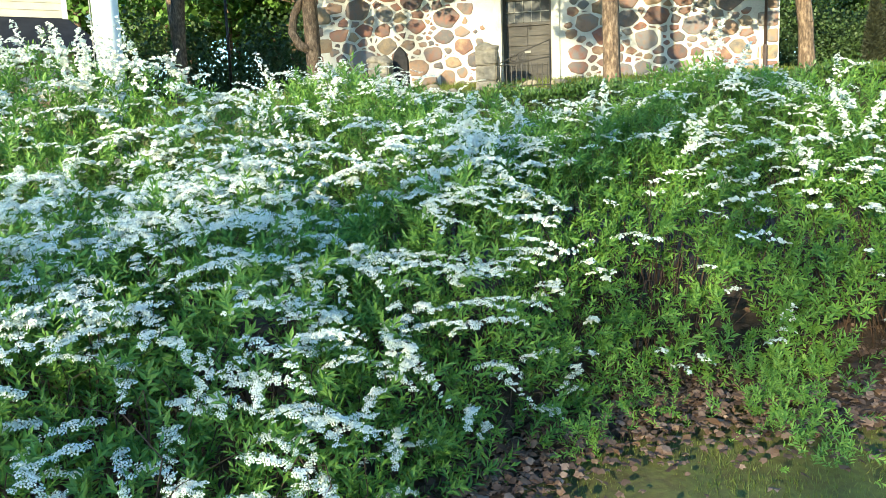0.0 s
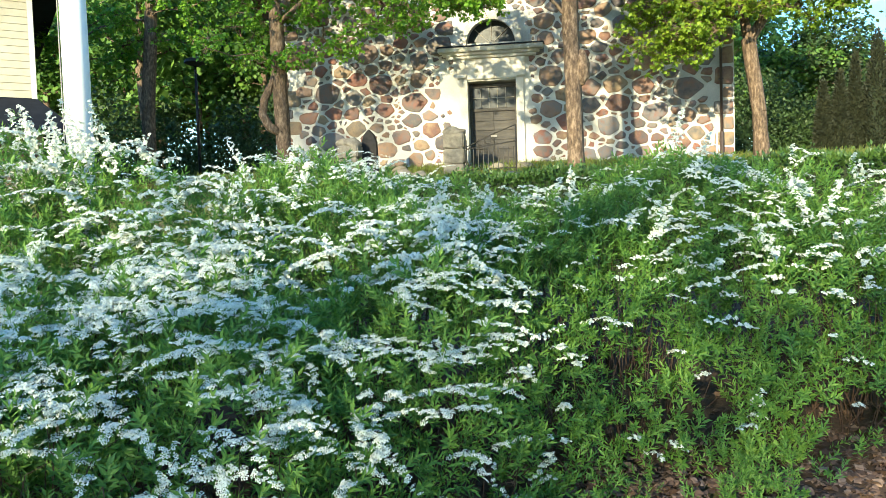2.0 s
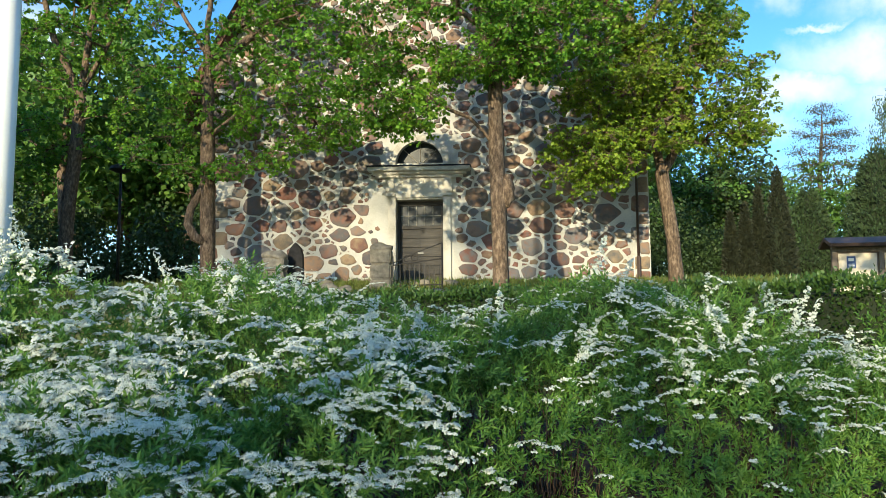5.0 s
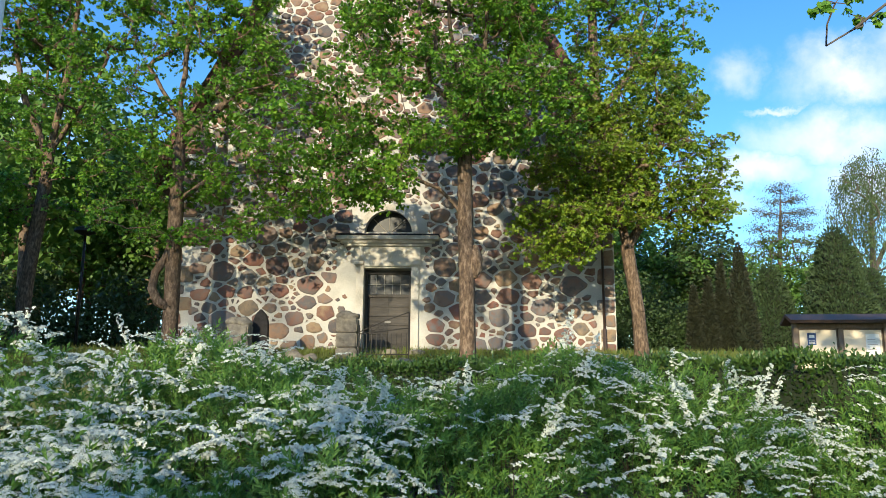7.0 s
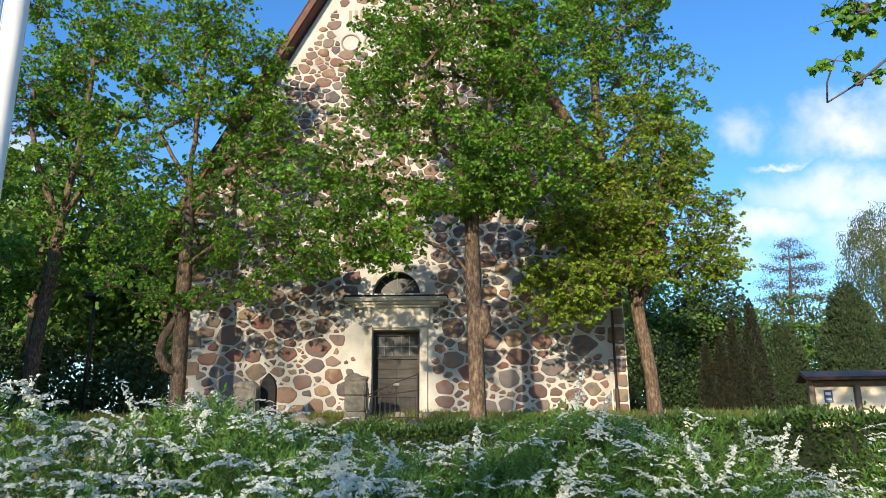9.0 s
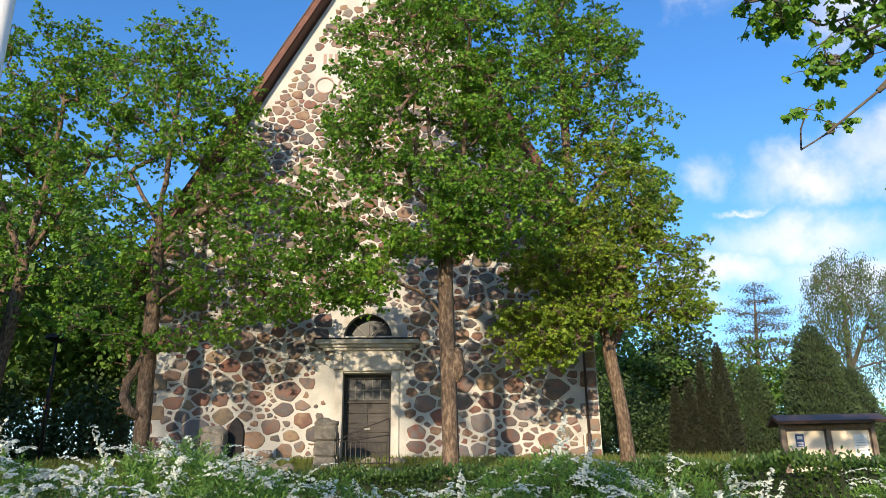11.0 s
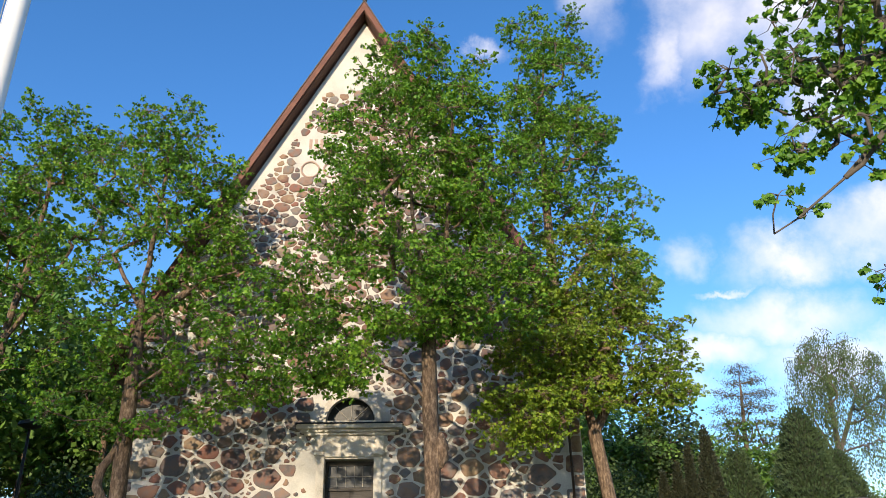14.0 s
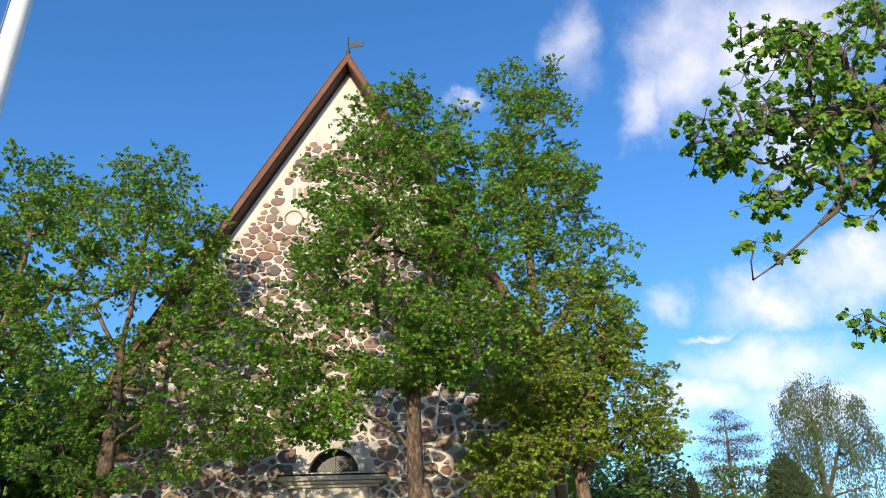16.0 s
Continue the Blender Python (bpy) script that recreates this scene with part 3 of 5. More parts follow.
    for a in (0.25, 0.5, 0.75):
        ca, sa = math.cos(a * math.pi), math.sin(a * math.pi)
        part("glazing_bar", tube(bmesh.new(), [(0.13 * ca, 0.285, 5.62 + 0.1 * sa), (0.84 * ca, 0.285, 5.60 + 0.63 * sa)], 0.016, 6), M_BAR, lun)
    # the doorway is drawn about its middle, 1.72 wide, and set to its true width here
    for me in set(bpy.data.meshes) - before:
        me.transform(Matrix.Translation((DOOR, 0, 0)) @ Matrix.Diagonal((0.744, 1, 1, 1)))
    # downpipe
    bm = bmesh.new()
    tube(bm, [(6.02, -0.12, 2.48), (6.02, -0.12, 7.6), (6.1, -0.1, 7.9)], 0.035, 8)
    pipe = part("downpipe", bm, M_PIPE, church, "thin dark brown downpipe", True)
    for z in (2.75, 4.3, 5.9):
        part("bracket", box(bmesh.new(), 5.97, 6.07, -0.17, 0.0, z, z + 0.035), M_PIPE, pipe)
    part("pipe_shoe", tube(bmesh.new(), [(6.02, -0.125, 2.42), (6.02, -0.125, 3.0)], 0.052, 8), M_PIPE, pipe)
    part("cable_cover", box(bmesh.new(), 5.90, 5.94, -0.05, 0.0, 2.45, 3.0), M_TRIM, church)
    # brick ornaments in the gable
    for k in range(4):
        part("brick_slot", box(bmesh.new(), -1.32 + k * 0.17, -1.22 + k * 0.17, -0.008, 0.05, 14.04, 14.40, 0.006), M_BRICK, church, "upright brick slot")
    for cx in (-1.24, -0.56):
        bm = bmesh.new()
        tube(bm, [(cx + 0.27 * math.cos(a), -0.015, 13.30 + 0.27 * math.sin(a)) for a in np.linspace(0, 2 * math.pi, 21)], 0.032, 6)
        part("brick_ring", bm, M_BRICK, church, "ring of faded brick")
    # weather vane
    vane = part("vane_pole", tube(bmesh.new(), [(APEX[0], -0.3, 19.3), (APEX[0], -0.3, 20.43)], 0.022, 8), M_VANE, church, "iron vane pole", True)
    bm = bmesh.new()
    bmesh.ops.create_uvsphere(bm, u_segments=12, v_segments=8, radius=0.085, matrix=Matrix.Translation((APEX[0], -0.3, 19.74)))
    part("ball", bm, M_VANE, vane, "", True)
    bm = bmesh.new()
    prism(bm, [(0.33, 19.90), (0.84, 20.02), (0.76, 20.11), (0.86, 20.22), (0.33, 20.16)], -0.308, -0.292)
    part("flag", bm, M_VANE, vane, "pierced metal vane flag")
    return church, west


church, west_wall = build_church()


# ---- trees near the church ----
def burl(tree):
    bm = bmesh.new()
    bmesh.ops.create_uvsphere(bm, u_segments=14, v_segments=9, radius=1, matrix=Matrix.Translation((2.43, -5.0, 3.95)) @ Matrix.Diagonal((0.16, 0.16, 0.36, 1)))
    for v in bm.verts:
        v.co += Vector((noise.noise(v.co * 7), noise.noise(v.co * 7 + Vector((9, 0, 0))), 0)) * 0.05
    part("burl", bm, M_BARK, tree, "dark swollen burl", True)


def curled_limb(tree):
    bm = bmesh.new()
    tube(bm, [(-4.86, -2.05, 3.28), (-5.15, -2.15, 3.42), (-5.33, -2.15, 3.75), (-5.28, -2.1, 4.15), (-5.08, -2.05, 4.5), (-4.98, -2.0, 4.85)], [0.13, 0.12, 0.11, 0.10, 0.10, 0.09], 9)
    part("curled_limb", bm, M_BARK, tree, "limb curled back to the trunk", True)


CENTRE = [[(2.30, -5, gz(2.3, -5) - 0.1), (2.27, -5, 3.2), (2.24, -5, 4.6), (2.22, -5, 6.2), (2.15, -5, 7.4), (1.95, -5.0, 8.8), (1.8, -5, 10.5), (2.0, -5, 13.2)],
          [(2.2, -5, 6.9), (2.65, -5, 8.4), (2.75, -5, 10.2), (2.9, -5, 12)], [(2.22, -5, 4.9), (1.7, -5.2, 5.45), (0.9, -5.5, 5.75), (-0.1, -5.7, 5.85), (-1.2, -5.8, 6.2)],
          [(2.2, -5, 7.2), (1.5, -5.3, 7.7), (0.6, -5.4, 7.9)]]
broad_tree("maple_tree", CENTRE,
           [(2.1, -5, 13.1, 1.6, 1.3, 1.3), (2.0, -5, 11.2, 2.4, 1.8, 1.5), (3.5, -5, 10.0, 1.0, 1.2, 1.6), (1.8, -5, 9.2, 2.6, 2.2, 1.4), (1.1, -5.3, 7.2, 2.7, 1.9, 1.1, 0.8),
            (-0.9, -5.6, 6.4, 1.4, 1.2, 0.7), (3.4, -5, 7.4, 1.5, 1.6, 1.1), (0.35, -5.8, 5.45, 0.8, 0.7, 0.45, 2.2), (2.4, -5.6, 6.6, 1.4, 1.0, 0.6)],
           560, 98, 0.094, 11, M_MAPLE, M_BARK, 0.168, "tall maple with fresh green leaves before the church", group="maples before the church", extra=burl, tuft=True)
LEFT = [[(-4.85, -2, gz(-4.85, -2) - 0.1), (-4.88, -2, 3.6), (-4.92, -2, 5.2), (-4.95, -2, 7.0), (-5.0, -2, 8.6), (-4.9, -2, 10.4), (-4.85, -2, 12.2), (-4.95, -2, 14.0)],
        [(-4.95, -2, 7.4), (-4.2, -2.1, 8.2), (-3.4, -2.2, 8.8), (-2.6, -2.2, 9.0)], [(-4.92, -2, 6.0), (-3.9, -2.2, 6.6), (-2.8, -2.2, 6.7), (-1.8, -2.1, 6.6)],
        [(-4.95, -2, 8.0), (-5.7, -2, 9.2), (-6.3, -2, 10.3)], [(-4.9, -2, 10.4), (-4.2, -2, 11.6), (-3.6, -2, 12.6)]]
broad_tree("maple_tree", LEFT,
           [(-5.9, -2, 12.3, 1.2, 1.1, 1.2), (-3.7, -2, 10.6, 1.2, 1.1, 1.2), (-5.0, -2, 13.4, 1.3, 1.1, 1.2), (-4.4, -2, 11.6, 1.9, 1.5, 1.4), (-4.7, -2, 9.3, 2.2, 1.7, 1.4), (-4.2, -2.2, 7.0, 2.8, 1.9, 1.1, 0.75),
            (-4.8, -2.4, 5.5, 2.4, 1.5, 0.7, 0.5), (-2.1, -2, 6.2, 1.1, 0.9, 0.6), (-3.2, -2, 9.6, 1.0, 0.9, 1.0)],
           350, 77, 0.102, 12, M_MAPLE, M_BARK, 0.19, "open-crowned maple with a curled lower limb", group="maples before the church", extra=curled_limb, tuft=True)
FARLEFT = [[(-10.2, 1, gz(-10.2, 1) - 0.1), (-10.15, 1, 4.6), (-9.95, 1, 6.8), (-9.85, 1, 8.6), (-9.6, 1, 10.6), (-9.5, 1, 13), (-9.6, 1, 15.2)],
           [(-9.9, 1, 8.0), (-10.8, 1, 9.8), (-11.3, 1, 11.6), (-11.2, 1, 14)], [(-9.9, 1, 8.2), (-9.0, 1, 9.8), (-8.4, 1, 11.2)]]
broad_tree("maple_tree", FARLEFT,
           [(-8.6, 1, 14.0, 1.6, 1.5, 1.3), (-10.2, 1, 14.8, 2.3, 1.9, 1.4), (-9.4, 1, 12.4, 2.3, 1.9, 1.6), (-11.2, 1, 12.4, 1.9, 1.9, 1.6), (-10.3, 1, 9.6, 2.8, 2.0, 1.4), (-9.6, 0.8, 7.0, 2.6, 1.8, 1.0, 0.6),
            (-12, 0.8, 6.4, 1.8, 1.5, 1.2)],
           370, 77, 0.112, 13, M_MAPLE, M_BARK, 0.20, "maple with dark branches and spring leaves", group="maples before the church", tuft=True)
RIGHT = [[(6.66, -1.5, gz(6.66, -1.5) - 0.1), (6.6, -1.5, 3.3), (6.45, -1.5, 4.4), (6.38, -1.5, 5.0), (6.1, -1.6, 6.2), (6.1, -1.7, 7.8), (6.3, -1.7, 9.4)],
         [(6.38, -1.5, 4.9), (6.85, -1.5, 5.7), (7.2, -1.5, 6.8), (7.4, -1.5, 7.9)], [(6.15, -1.6, 5.8), (5.4, -2.2, 6.3), (4.7, -2.6, 6.1)]]
broad_tree("maple_tree", RIGHT,
           [(6.4, -1.7, 8.9, 1.9, 1.7, 1.5), (7.6, -1.5, 7.0, 1.5, 1.5, 1.4), (5.3, -2.2, 7.0, 1.6, 1.4, 1.1), (4.5, -2.8, 5.1, 1.0, 0.8, 0.9, 1.4),
            (6.0, -2.2, 5.9, 1.4, 1.2, 0.7), (8.2, -1.5, 6.0, 0.9, 1.0, 0.8)],
           400, 98, 0.096, 14, M_MAPLE_Y, M_BARK, 0.172, "broad maple with yellow-green leaves beside the church", group="maples before the church", tuft=True)
def further(p, k=1.222, y=7.0):
    """The same tree seen from the path, set further back and so taller."""
    return (1.95 + (p[0] - 1.95) * k, y, 1.3 + (p[2] - 1.3) * k, *[q * k for q in p[3:]])


BACK = [[(7.45, 7, gz(7.45, 7) - 0.1), (7.45, 7, 9), (7.35, 7, 14), (7.32, 7, 16.8), (7.5, 7, 20.5), (7.9, 7, 24.6)],
        [(7.4, 7, 11.5), (8.6, 7, 13.2), (9.8, 7, 15.4)], [(7.32, 7, 16.0), (8.3, 7, 18), (9.0, 7, 20)]]
broad_tree("maple_tree", BACK,
           [further(p) for p in ((6.8, 2, 20.2, 1.6, 1.5, 1.3), (7.0, 2, 17.8, 1.7, 1.6, 1.7), (5.8, 2, 16.4, 1.1, 1.2, 1.5), (7.2, 2, 15.2, 2.1, 1.8, 1.6), (8.3, 2, 12.8, 1.6, 1.6, 1.5),
            (6.3, 1.6, 12.9, 1.2, 1.3, 1.1), (8.3, 1.6, 10.6, 1.4, 1.4, 1.1))],
           420, 91, 0.122, 15, M_MAPLE, M_BARK, 0.24, "tall narrow maple beside the nave", group="maples before the church", reach=0.36, tuft=True)
# a maple beside the path, whose boughs hang over the shrubs
NEAR = [[(9.6, -15.6, gz(9.6, -15.6) - 0.1), (9.5, -15.6, 2.5), (9.3, -15.5, 5.0), (9.2, -15.5, 8.0), (9.2, -15.5, 11)],
        [(9.3, -15.5, 5.4), (8.2, -15.2, 6.0), (7.2, -15.1, 6.2), (6.2, -15, 5.75), (5.4, -15, 5.5), (4.6, -15, 5.35)],
        [(7.0, -15.1, 6.1), (6.2, -15, 5.1), (5.6, -15, 4.5), (5.1, -15, 4.1), (4.85, -15, 3.95)],
        [(9.3, -15.5, 5.0), (8.0, -15.2, 4.8), (7.0, -15, 4.2), (6.2, -15, 3.7)]]
broad_tree("maple_tree", NEAR,
           [(5.8, -15, 6.2, 0.8, 0.6, 0.6), (5.1, -15, 5.45, 0.6, 0.5, 0.35), (4.8, -15, 5.3, 0.28, 0.3, 0.2, 1.6), (5.5, -15, 4.8, 0.5, 0.4, 0.35), (5.0, -15, 4.15, 0.25, 0.25, 0.2), (6.9, -15, 6.4, 0.9, 0.7, 0.8),
            (6.2, -15, 5.4, 0.6, 0.5, 0.4), (6.0, -15, 3.55, 0.28, 0.25, 0.3), (6.6, -15, 5.0, 0.7, 0.5, 0.5), (8.8, -15.5, 8.5, 2.2, 2.2, 2.0, 0.12), (9.4, -16, 11, 2.4, 2.4, 2.0, 0.10)],
           310, 35, 0.062, 16, M_MAPLE, M_BARK_GREY, 0.20, "maple with boughs hanging over the shrubs", group="maples by the path", template=(MAPLE_V, MAPLE_F), reach=0.15, droop=0.9, tuft=True)
# unseen maples added behind the path to shape the light: a low row that thins the low evening sun on the shrubs, and
# two tall open ones that dapple the wall
SHADE = [[(-15, -40, gz(0, -40) - 0.1), (-15, -40, 3), (-14.8, -40, 6), (-14.8, -40, 8)]]
shade = broad_tree("maple_tree", SHADE,
                   [(-15, -40, 8.4, 2.6, 2.0, 1.1), (-15, -40, 7.0, 3.0, 2.2, 1.3), (-15, -40, 5.5, 3.0, 2.4, 1.6), (-15, -40, 3.4, 3.0, 2.4, 1.6)],
                   300, 2, 0.36, 17, M_MAPLE, M_BARK, 0.25, "unseen maple added behind the path to thin the sun", group="maples by the path", reach=0.8)
for x, y, r in ((-10, -41, 120), (-5.2, -39.5, 40), (-0.5, -40.5, 200), (4.2, -40, 300)):
    copy_thing(shade, pose(x, y, gz(0, y) - 0.1, 0, 0, r))
# the tall pair, also out of view, added for the dapple alone
for x, w, n in ((-20.5, 4.6, 115), (-14.0, 3.0, 24)):
    broad_tree("maple_tree", [[(x, -52, gz(0, -52) - 0.1), (x, -52, 8), (x + 0.3, -52, 15), (x, -52, 22)]],
               [(x, -52, 22.0, w * 0.7, 2.5, 1.6), (x, -52, 19.5, w, 2.5, 1.9), (x, -52, 16.8, w, 2.5, 1.5)],
               n, 6, 0.36, 18, M_MAPLE, M_BARK, 0.32, "unseen tall maple added behind the path to dapple the wall", group="maples by the path", reach=0.6)


# ---- hedge ----
def build_hedge():
    rng = np.random.default_rng(21)
    line = [(-0.6, -10.2), (1.7, -11.0), (3.7, -12.0), (5.7, -13.0), (8.0, -13.4), (12, -13.6)]
    lx = np.array(line)
    hedge = empty("hedge", (5, -12.8, gz(5, -12.8)), "clipped dark green hedge below the lawn", "hedge")
    seg = np.linalg.norm(np.diff(lx, axis=0), axis=1)
    cum = np.concatenate([[0], np.cumsum(seg)])

    def at(t):
        return np.stack([np.interp(t, cum, lx[:, 0]), np.interp(t, cum, lx[:, 1])], -1)
    ts = np.linspace(0, cum[-1], 60)
    p = at(ts)
    d = np.gradient(p, axis=0)
    d /= np.linalg.norm(d, axis=1, keepdims=True)
    nrm = np.stack([d[:, 1], -d[:, 0]], 1)
    topz = np.full(60, 1.60)
    half = 0.33
    prof = [(-half, -0.9), (-half, -0.12), (-half + 0.1, -0.05), (half - 0.1, -0.05), (half, -0.12), (half, -0.9)]
    v = []
    for i in range(60):
        for a, h in prof:
            v.append((*(p[i] + nrm[i] * a), topz[i] + h - (0.35 if h < -0.5 else 0) + rng.normal() * 0.015))
    f = [(i * 6 + k, i * 6 + k + 1, (i + 1) * 6 + k + 1, (i + 1) * 6 + k) for i in range(59) for k in range(5)]
    # sheet behind the leaves, with the hedge's inner shade painted on
    raw("core", v, f, M_INNER_SHADE, hedge, "near-black sheet with the hedge's inner shade in its colour")
    n = 52000
    t = rng.uniform(0, cum[-1], n)
    c = at(t)
    ii = np.clip((t / cum[-1] * 59).astype(int), 0, 59)
    side = rng.random(n) < 0.62
    a = np.where(side, half + rng.normal(size=n) * 0.035, rng.uniform(-half, half, n))
    h = np.where(side, -rng.uniform(0, 1, n) ** 1.2 * 1.15, rng.normal(size=n) * 0.035 + 0.01 + (rng.random(n) < 0.06) * rng.uniform(0, 0.09, n))
    h = h + 0.03 * np.sin(t * 5) * (~side)
    pos = np.concatenate([c + nrm[ii] * a[:, None], (1.60 + h)[:, None]], 1)
    way = rng.normal(size=(n, 3)) * 0.6 + np.where(side[:, None], np.concatenate([nrm[ii], np.full((n, 1), 0.4)], 1), np.array([[0, 0, 1.0]]))
    v, f = scatter([(0, 0, 0), (0.3, 0.5, 0.05), (0, 1, -0.05), (-0.3, 0.5, 0.05)], BLADE_F, pos, frames_of(way, rng), rng.uniform(0.035, 0.065, n))
    raw("foliage", v, f, M_HEDGE, hedge)


build_hedge()


# ---- flowering shrubs ----
def sprig_template(rng, leaves=16):
    """A leafy shoot one unit long along y; narrow leaves all round it."""
    V, F = [], []
    for k in range(leaves):
        t = 0.12 + 0.88 * k / leaves
        a = k * 2.4 + rng.uniform(-0.4, 0.4)
        tilt = 1.15 - 0.55 * t
        way = np.array([math.cos(a) * math.sin(tilt), math.cos(tilt), math.sin(a) * math.sin(tilt)])
        h = np.cross(way, [0, 1, 0])
        h /= np.linalg.norm(h) + 1e-9
        w = np.cross(h, way)
        size = 0.31 * (1 - 0.35 * abs(t - 0.55))
        for x, y, z in BLADE_V:
            V.append(np.array([0, t, 0]) + (h * x * 0.82 + way * y + w * z) * size)
        F += [(4 * k, 4 * k + 1, 4 * k + 2), (4 * k, 4 * k + 2, 4 * k + 3)]
    return np.array(V), np.array(F)


def umbel_template(rng, petals, s):
    """A flat-domed head of small white flowers, one unit across, that faces along y."""
    V, F = [], []
    for k in range(petals):
        r = math.sqrt((k + 0.4) / petals) * 0.5
        a = k * 2.4
        c = np.array([math.cos(a) * r, 0.22 - 0.5 * r * r + rng.uniform(-0.03, 0.03), math.sin(a) * r])
        nrm = np.array([c[0] * 0.9, 0.6, c[2] * 0.9]) + rng.normal(size=3) * 0.25
        nrm /= np.linalg.norm(nrm)
        u = np.cross(nrm, rng.normal(size=3))
        u /= np.linalg.norm(u)
        w = np.cross(nrm, u)
        i = len(V)
        V += [c + u * s, c + w * s, c - u * s, c - w * s]
        F += [(i, i + 1, i + 2), (i, i + 2, i + 3)]
    return np.array(V), np.array(F)


SHRUBS = [(-2.6, -18.2), (-0.9, -18.5), (0.6, -18.6), (-2.0, -17.0), (-0.5, -17.2), (1.1, -17.4), (-0.6, -16.3), (0.9, -16.3), (2.3, -16.4), (3.5, -16.1), (4.9, -15.9), (6.5, -15.6), (2.0, -15.4), (3.8, -15.1), (5.6, -14.9), (0.3, -15.4), (-2.4, -15.7)]


def surface(n, rng, back=-14.8):
    x = rng.uniform(-3.4, 7.6, n * 3)
    y = rng.uniform(-19.4, back, n * 3)
    ok = (y > front_y(x) - 0.05) & (np.hypot(x + 1.31, y + 15.6) > 0.3) & ~((x < -0.2) & (y > -16.0))
    x, y = x[ok][:n], y[ok][:n]
    e = 0.04
    gx = (shrub_top(x + e, y) - shrub_top(x - e, y)) / (2 * e)
    gy = (shrub_top(x, y + e) - shrub_top(x, y - e)) / (2 * e)
    nrm = np.stack([-gx, -gy, np.ones_like(gx)], 1)
    nrm /= np.linalg.norm(nrm, axis=1, keepdims=True)
    return x, y, nrm


def build_shrubs():
    rng = np.random.default_rng(31)
    cen = np.array(SHRUBS)

    def owner(x, y):
        return np.argmin((x[:, None] - cen[None, :, 0]) ** 2 + (y[:, None] - cen[None, :, 1]) ** 2, axis=1)
    label = ["spirea shrub covered in white blossom sprays", "mostly green spirea shrub with few white blossoms"]
    things = [empty("spirea_shrub", (cx, cy, gz(cx, cy)), label[1 if cx > 2.2 and cy < -15.6 else 0], "shrub", "flowering shrubs on the bank") for cx, cy in SHRUBS]
    # leafy shoots: steep fronts take more, so they are spread over the slope and below it
    x, y, nrm = surface(24000, rng)
    s = np.clip(y - front_y(x), 0, 3)
    depth = rng.uniform(0, 1, len(x)) ** 1.4 * np.minimum(0.55, 0.15 + s)
    z = shrub_top(x, y) - depth - 0.06
    low = z < ground_z(x, y) + 0.04
    z = np.where(low, ground_z(x, y) + rng.uniform(0.04, 0.3, len(x)), z)
    way = nrm * 0.8 + rng.normal(size=(len(x), 3)) * 0.60 + np.array([0, 0, 0.35])
    size = rng.uniform(0.10, 0.19, len(x))
    way[low, 2] += 0.5
    # the steep green side has hollows down to bare stems
    steep = np.clip((x - 1.5) / 0.6, 0, 1) * np.clip((-15.9 - y) / 0.5, 0, 1)
    clump = np.sin(x * 6.3 + 1) + np.sin(z * 9.0 + x * 3) + np.sin(x * 11.0 - z * 6.0)
    full = clump + rng.uniform(-0.6, 0.6, len(x)) > -2.6 + 1.75 * steep
    full &= ~(low & (x > 1.3) & (rng.random(len(x)) < 0.85))
    x, y, z, way, size = x[full], y[full], z[full], way[full], size[full]
    own = owner(x, y)
    temps = [sprig_template(rng) for _ in range(3)]
    pos = np.stack([x, y, z], 1)
    # low shoots that creep out over the soil
    spots = np.array([(2.86, -17.12, 0.13, 0.26), (2.9, -16.75, 0.12, 0.16), (2.22, -17.0, 0.12, 0.12), (1.98, -17.45, 0.10, 0.08), (3.9, -16.9, 0.16, 0.15), (3.5, -17.35, 0.08, 0.06), (4.8, -16.8, 0.2, 0.15)])
    pick = rng.choice(len(spots), 360, p=np.array([0.34, 0.16, 0.12, 0.08, 0.14, 0.04, 0.12]))
    lx = spots[pick, 0] + rng.normal(size=360) * spots[pick, 2]
    ly = spots[pick, 1] + rng.normal(size=360) * spots[pick, 3]
    lz = ground_z(lx, ly) + rng.uniform(0.02, 0.20, 360)
    pos = np.concatenate([pos, np.stack([lx, ly, lz], 1)])
    way = np.concatenate([way, rng.normal(size=(360, 3)) * 0.5 + np.array([0, -0.3, 0.8])])
    size = np.concatenate([size, rng.uniform(0.07, 0.13, 360)])
    x, y = pos[:, 0], pos[:, 1]
    own = owner(x, y)
    # blossom sprays: arching rows of flower heads
    m = 3500
    bx, by, bn = surface(m, rng)
    s = by - front_y(bx)
    right = np.clip((bx - 1.4) / 1.0, 0, 1) * np.clip((-15.9 - by) / 0.6, 0, 1)
    low_front = np.clip((0.5 - s) / 0.5, 0, 1)
    patch = 0.5 + 0.5 * np.sin(bx * 2.1 + 0.7) * np.sin(by * 1.9 + bx)
    far = np.clip((by + 16.6) / 1.2, 0, 1)
    keep = rng.random(len(bx)) > np.clip(0.66 * right + 0.12 * low_front * (1 - right) + 0.28 * patch + 0.38 * far, 0, 0.95)
    bx, by, bn, far, right = bx[keep], by[keep], bn[keep], far[keep], right[keep]
    # tall plumes that stand up from the back of the bed
    tall = 26
    bx, by = np.concatenate([bx, rng.uniform(-2.4, 0.4, tall)]), np.concatenate([by, rng.uniform(-16.6, -16.05, tall)])
    far, right = np.concatenate([far, np.ones(tall)]), np.concatenate([right, np.zeros(tall)])
    bz = shrub_top(bx, by) - 0.05 - rng.uniform(0, 0.10, len(bx))
    bz[-tall:] += rng.uniform(0.0, 0.12, tall)
    bown = owner(bx, by)
    out = np.stack([bx - cen[bown, 0], by - cen[bown, 1] - 0.35], 1)
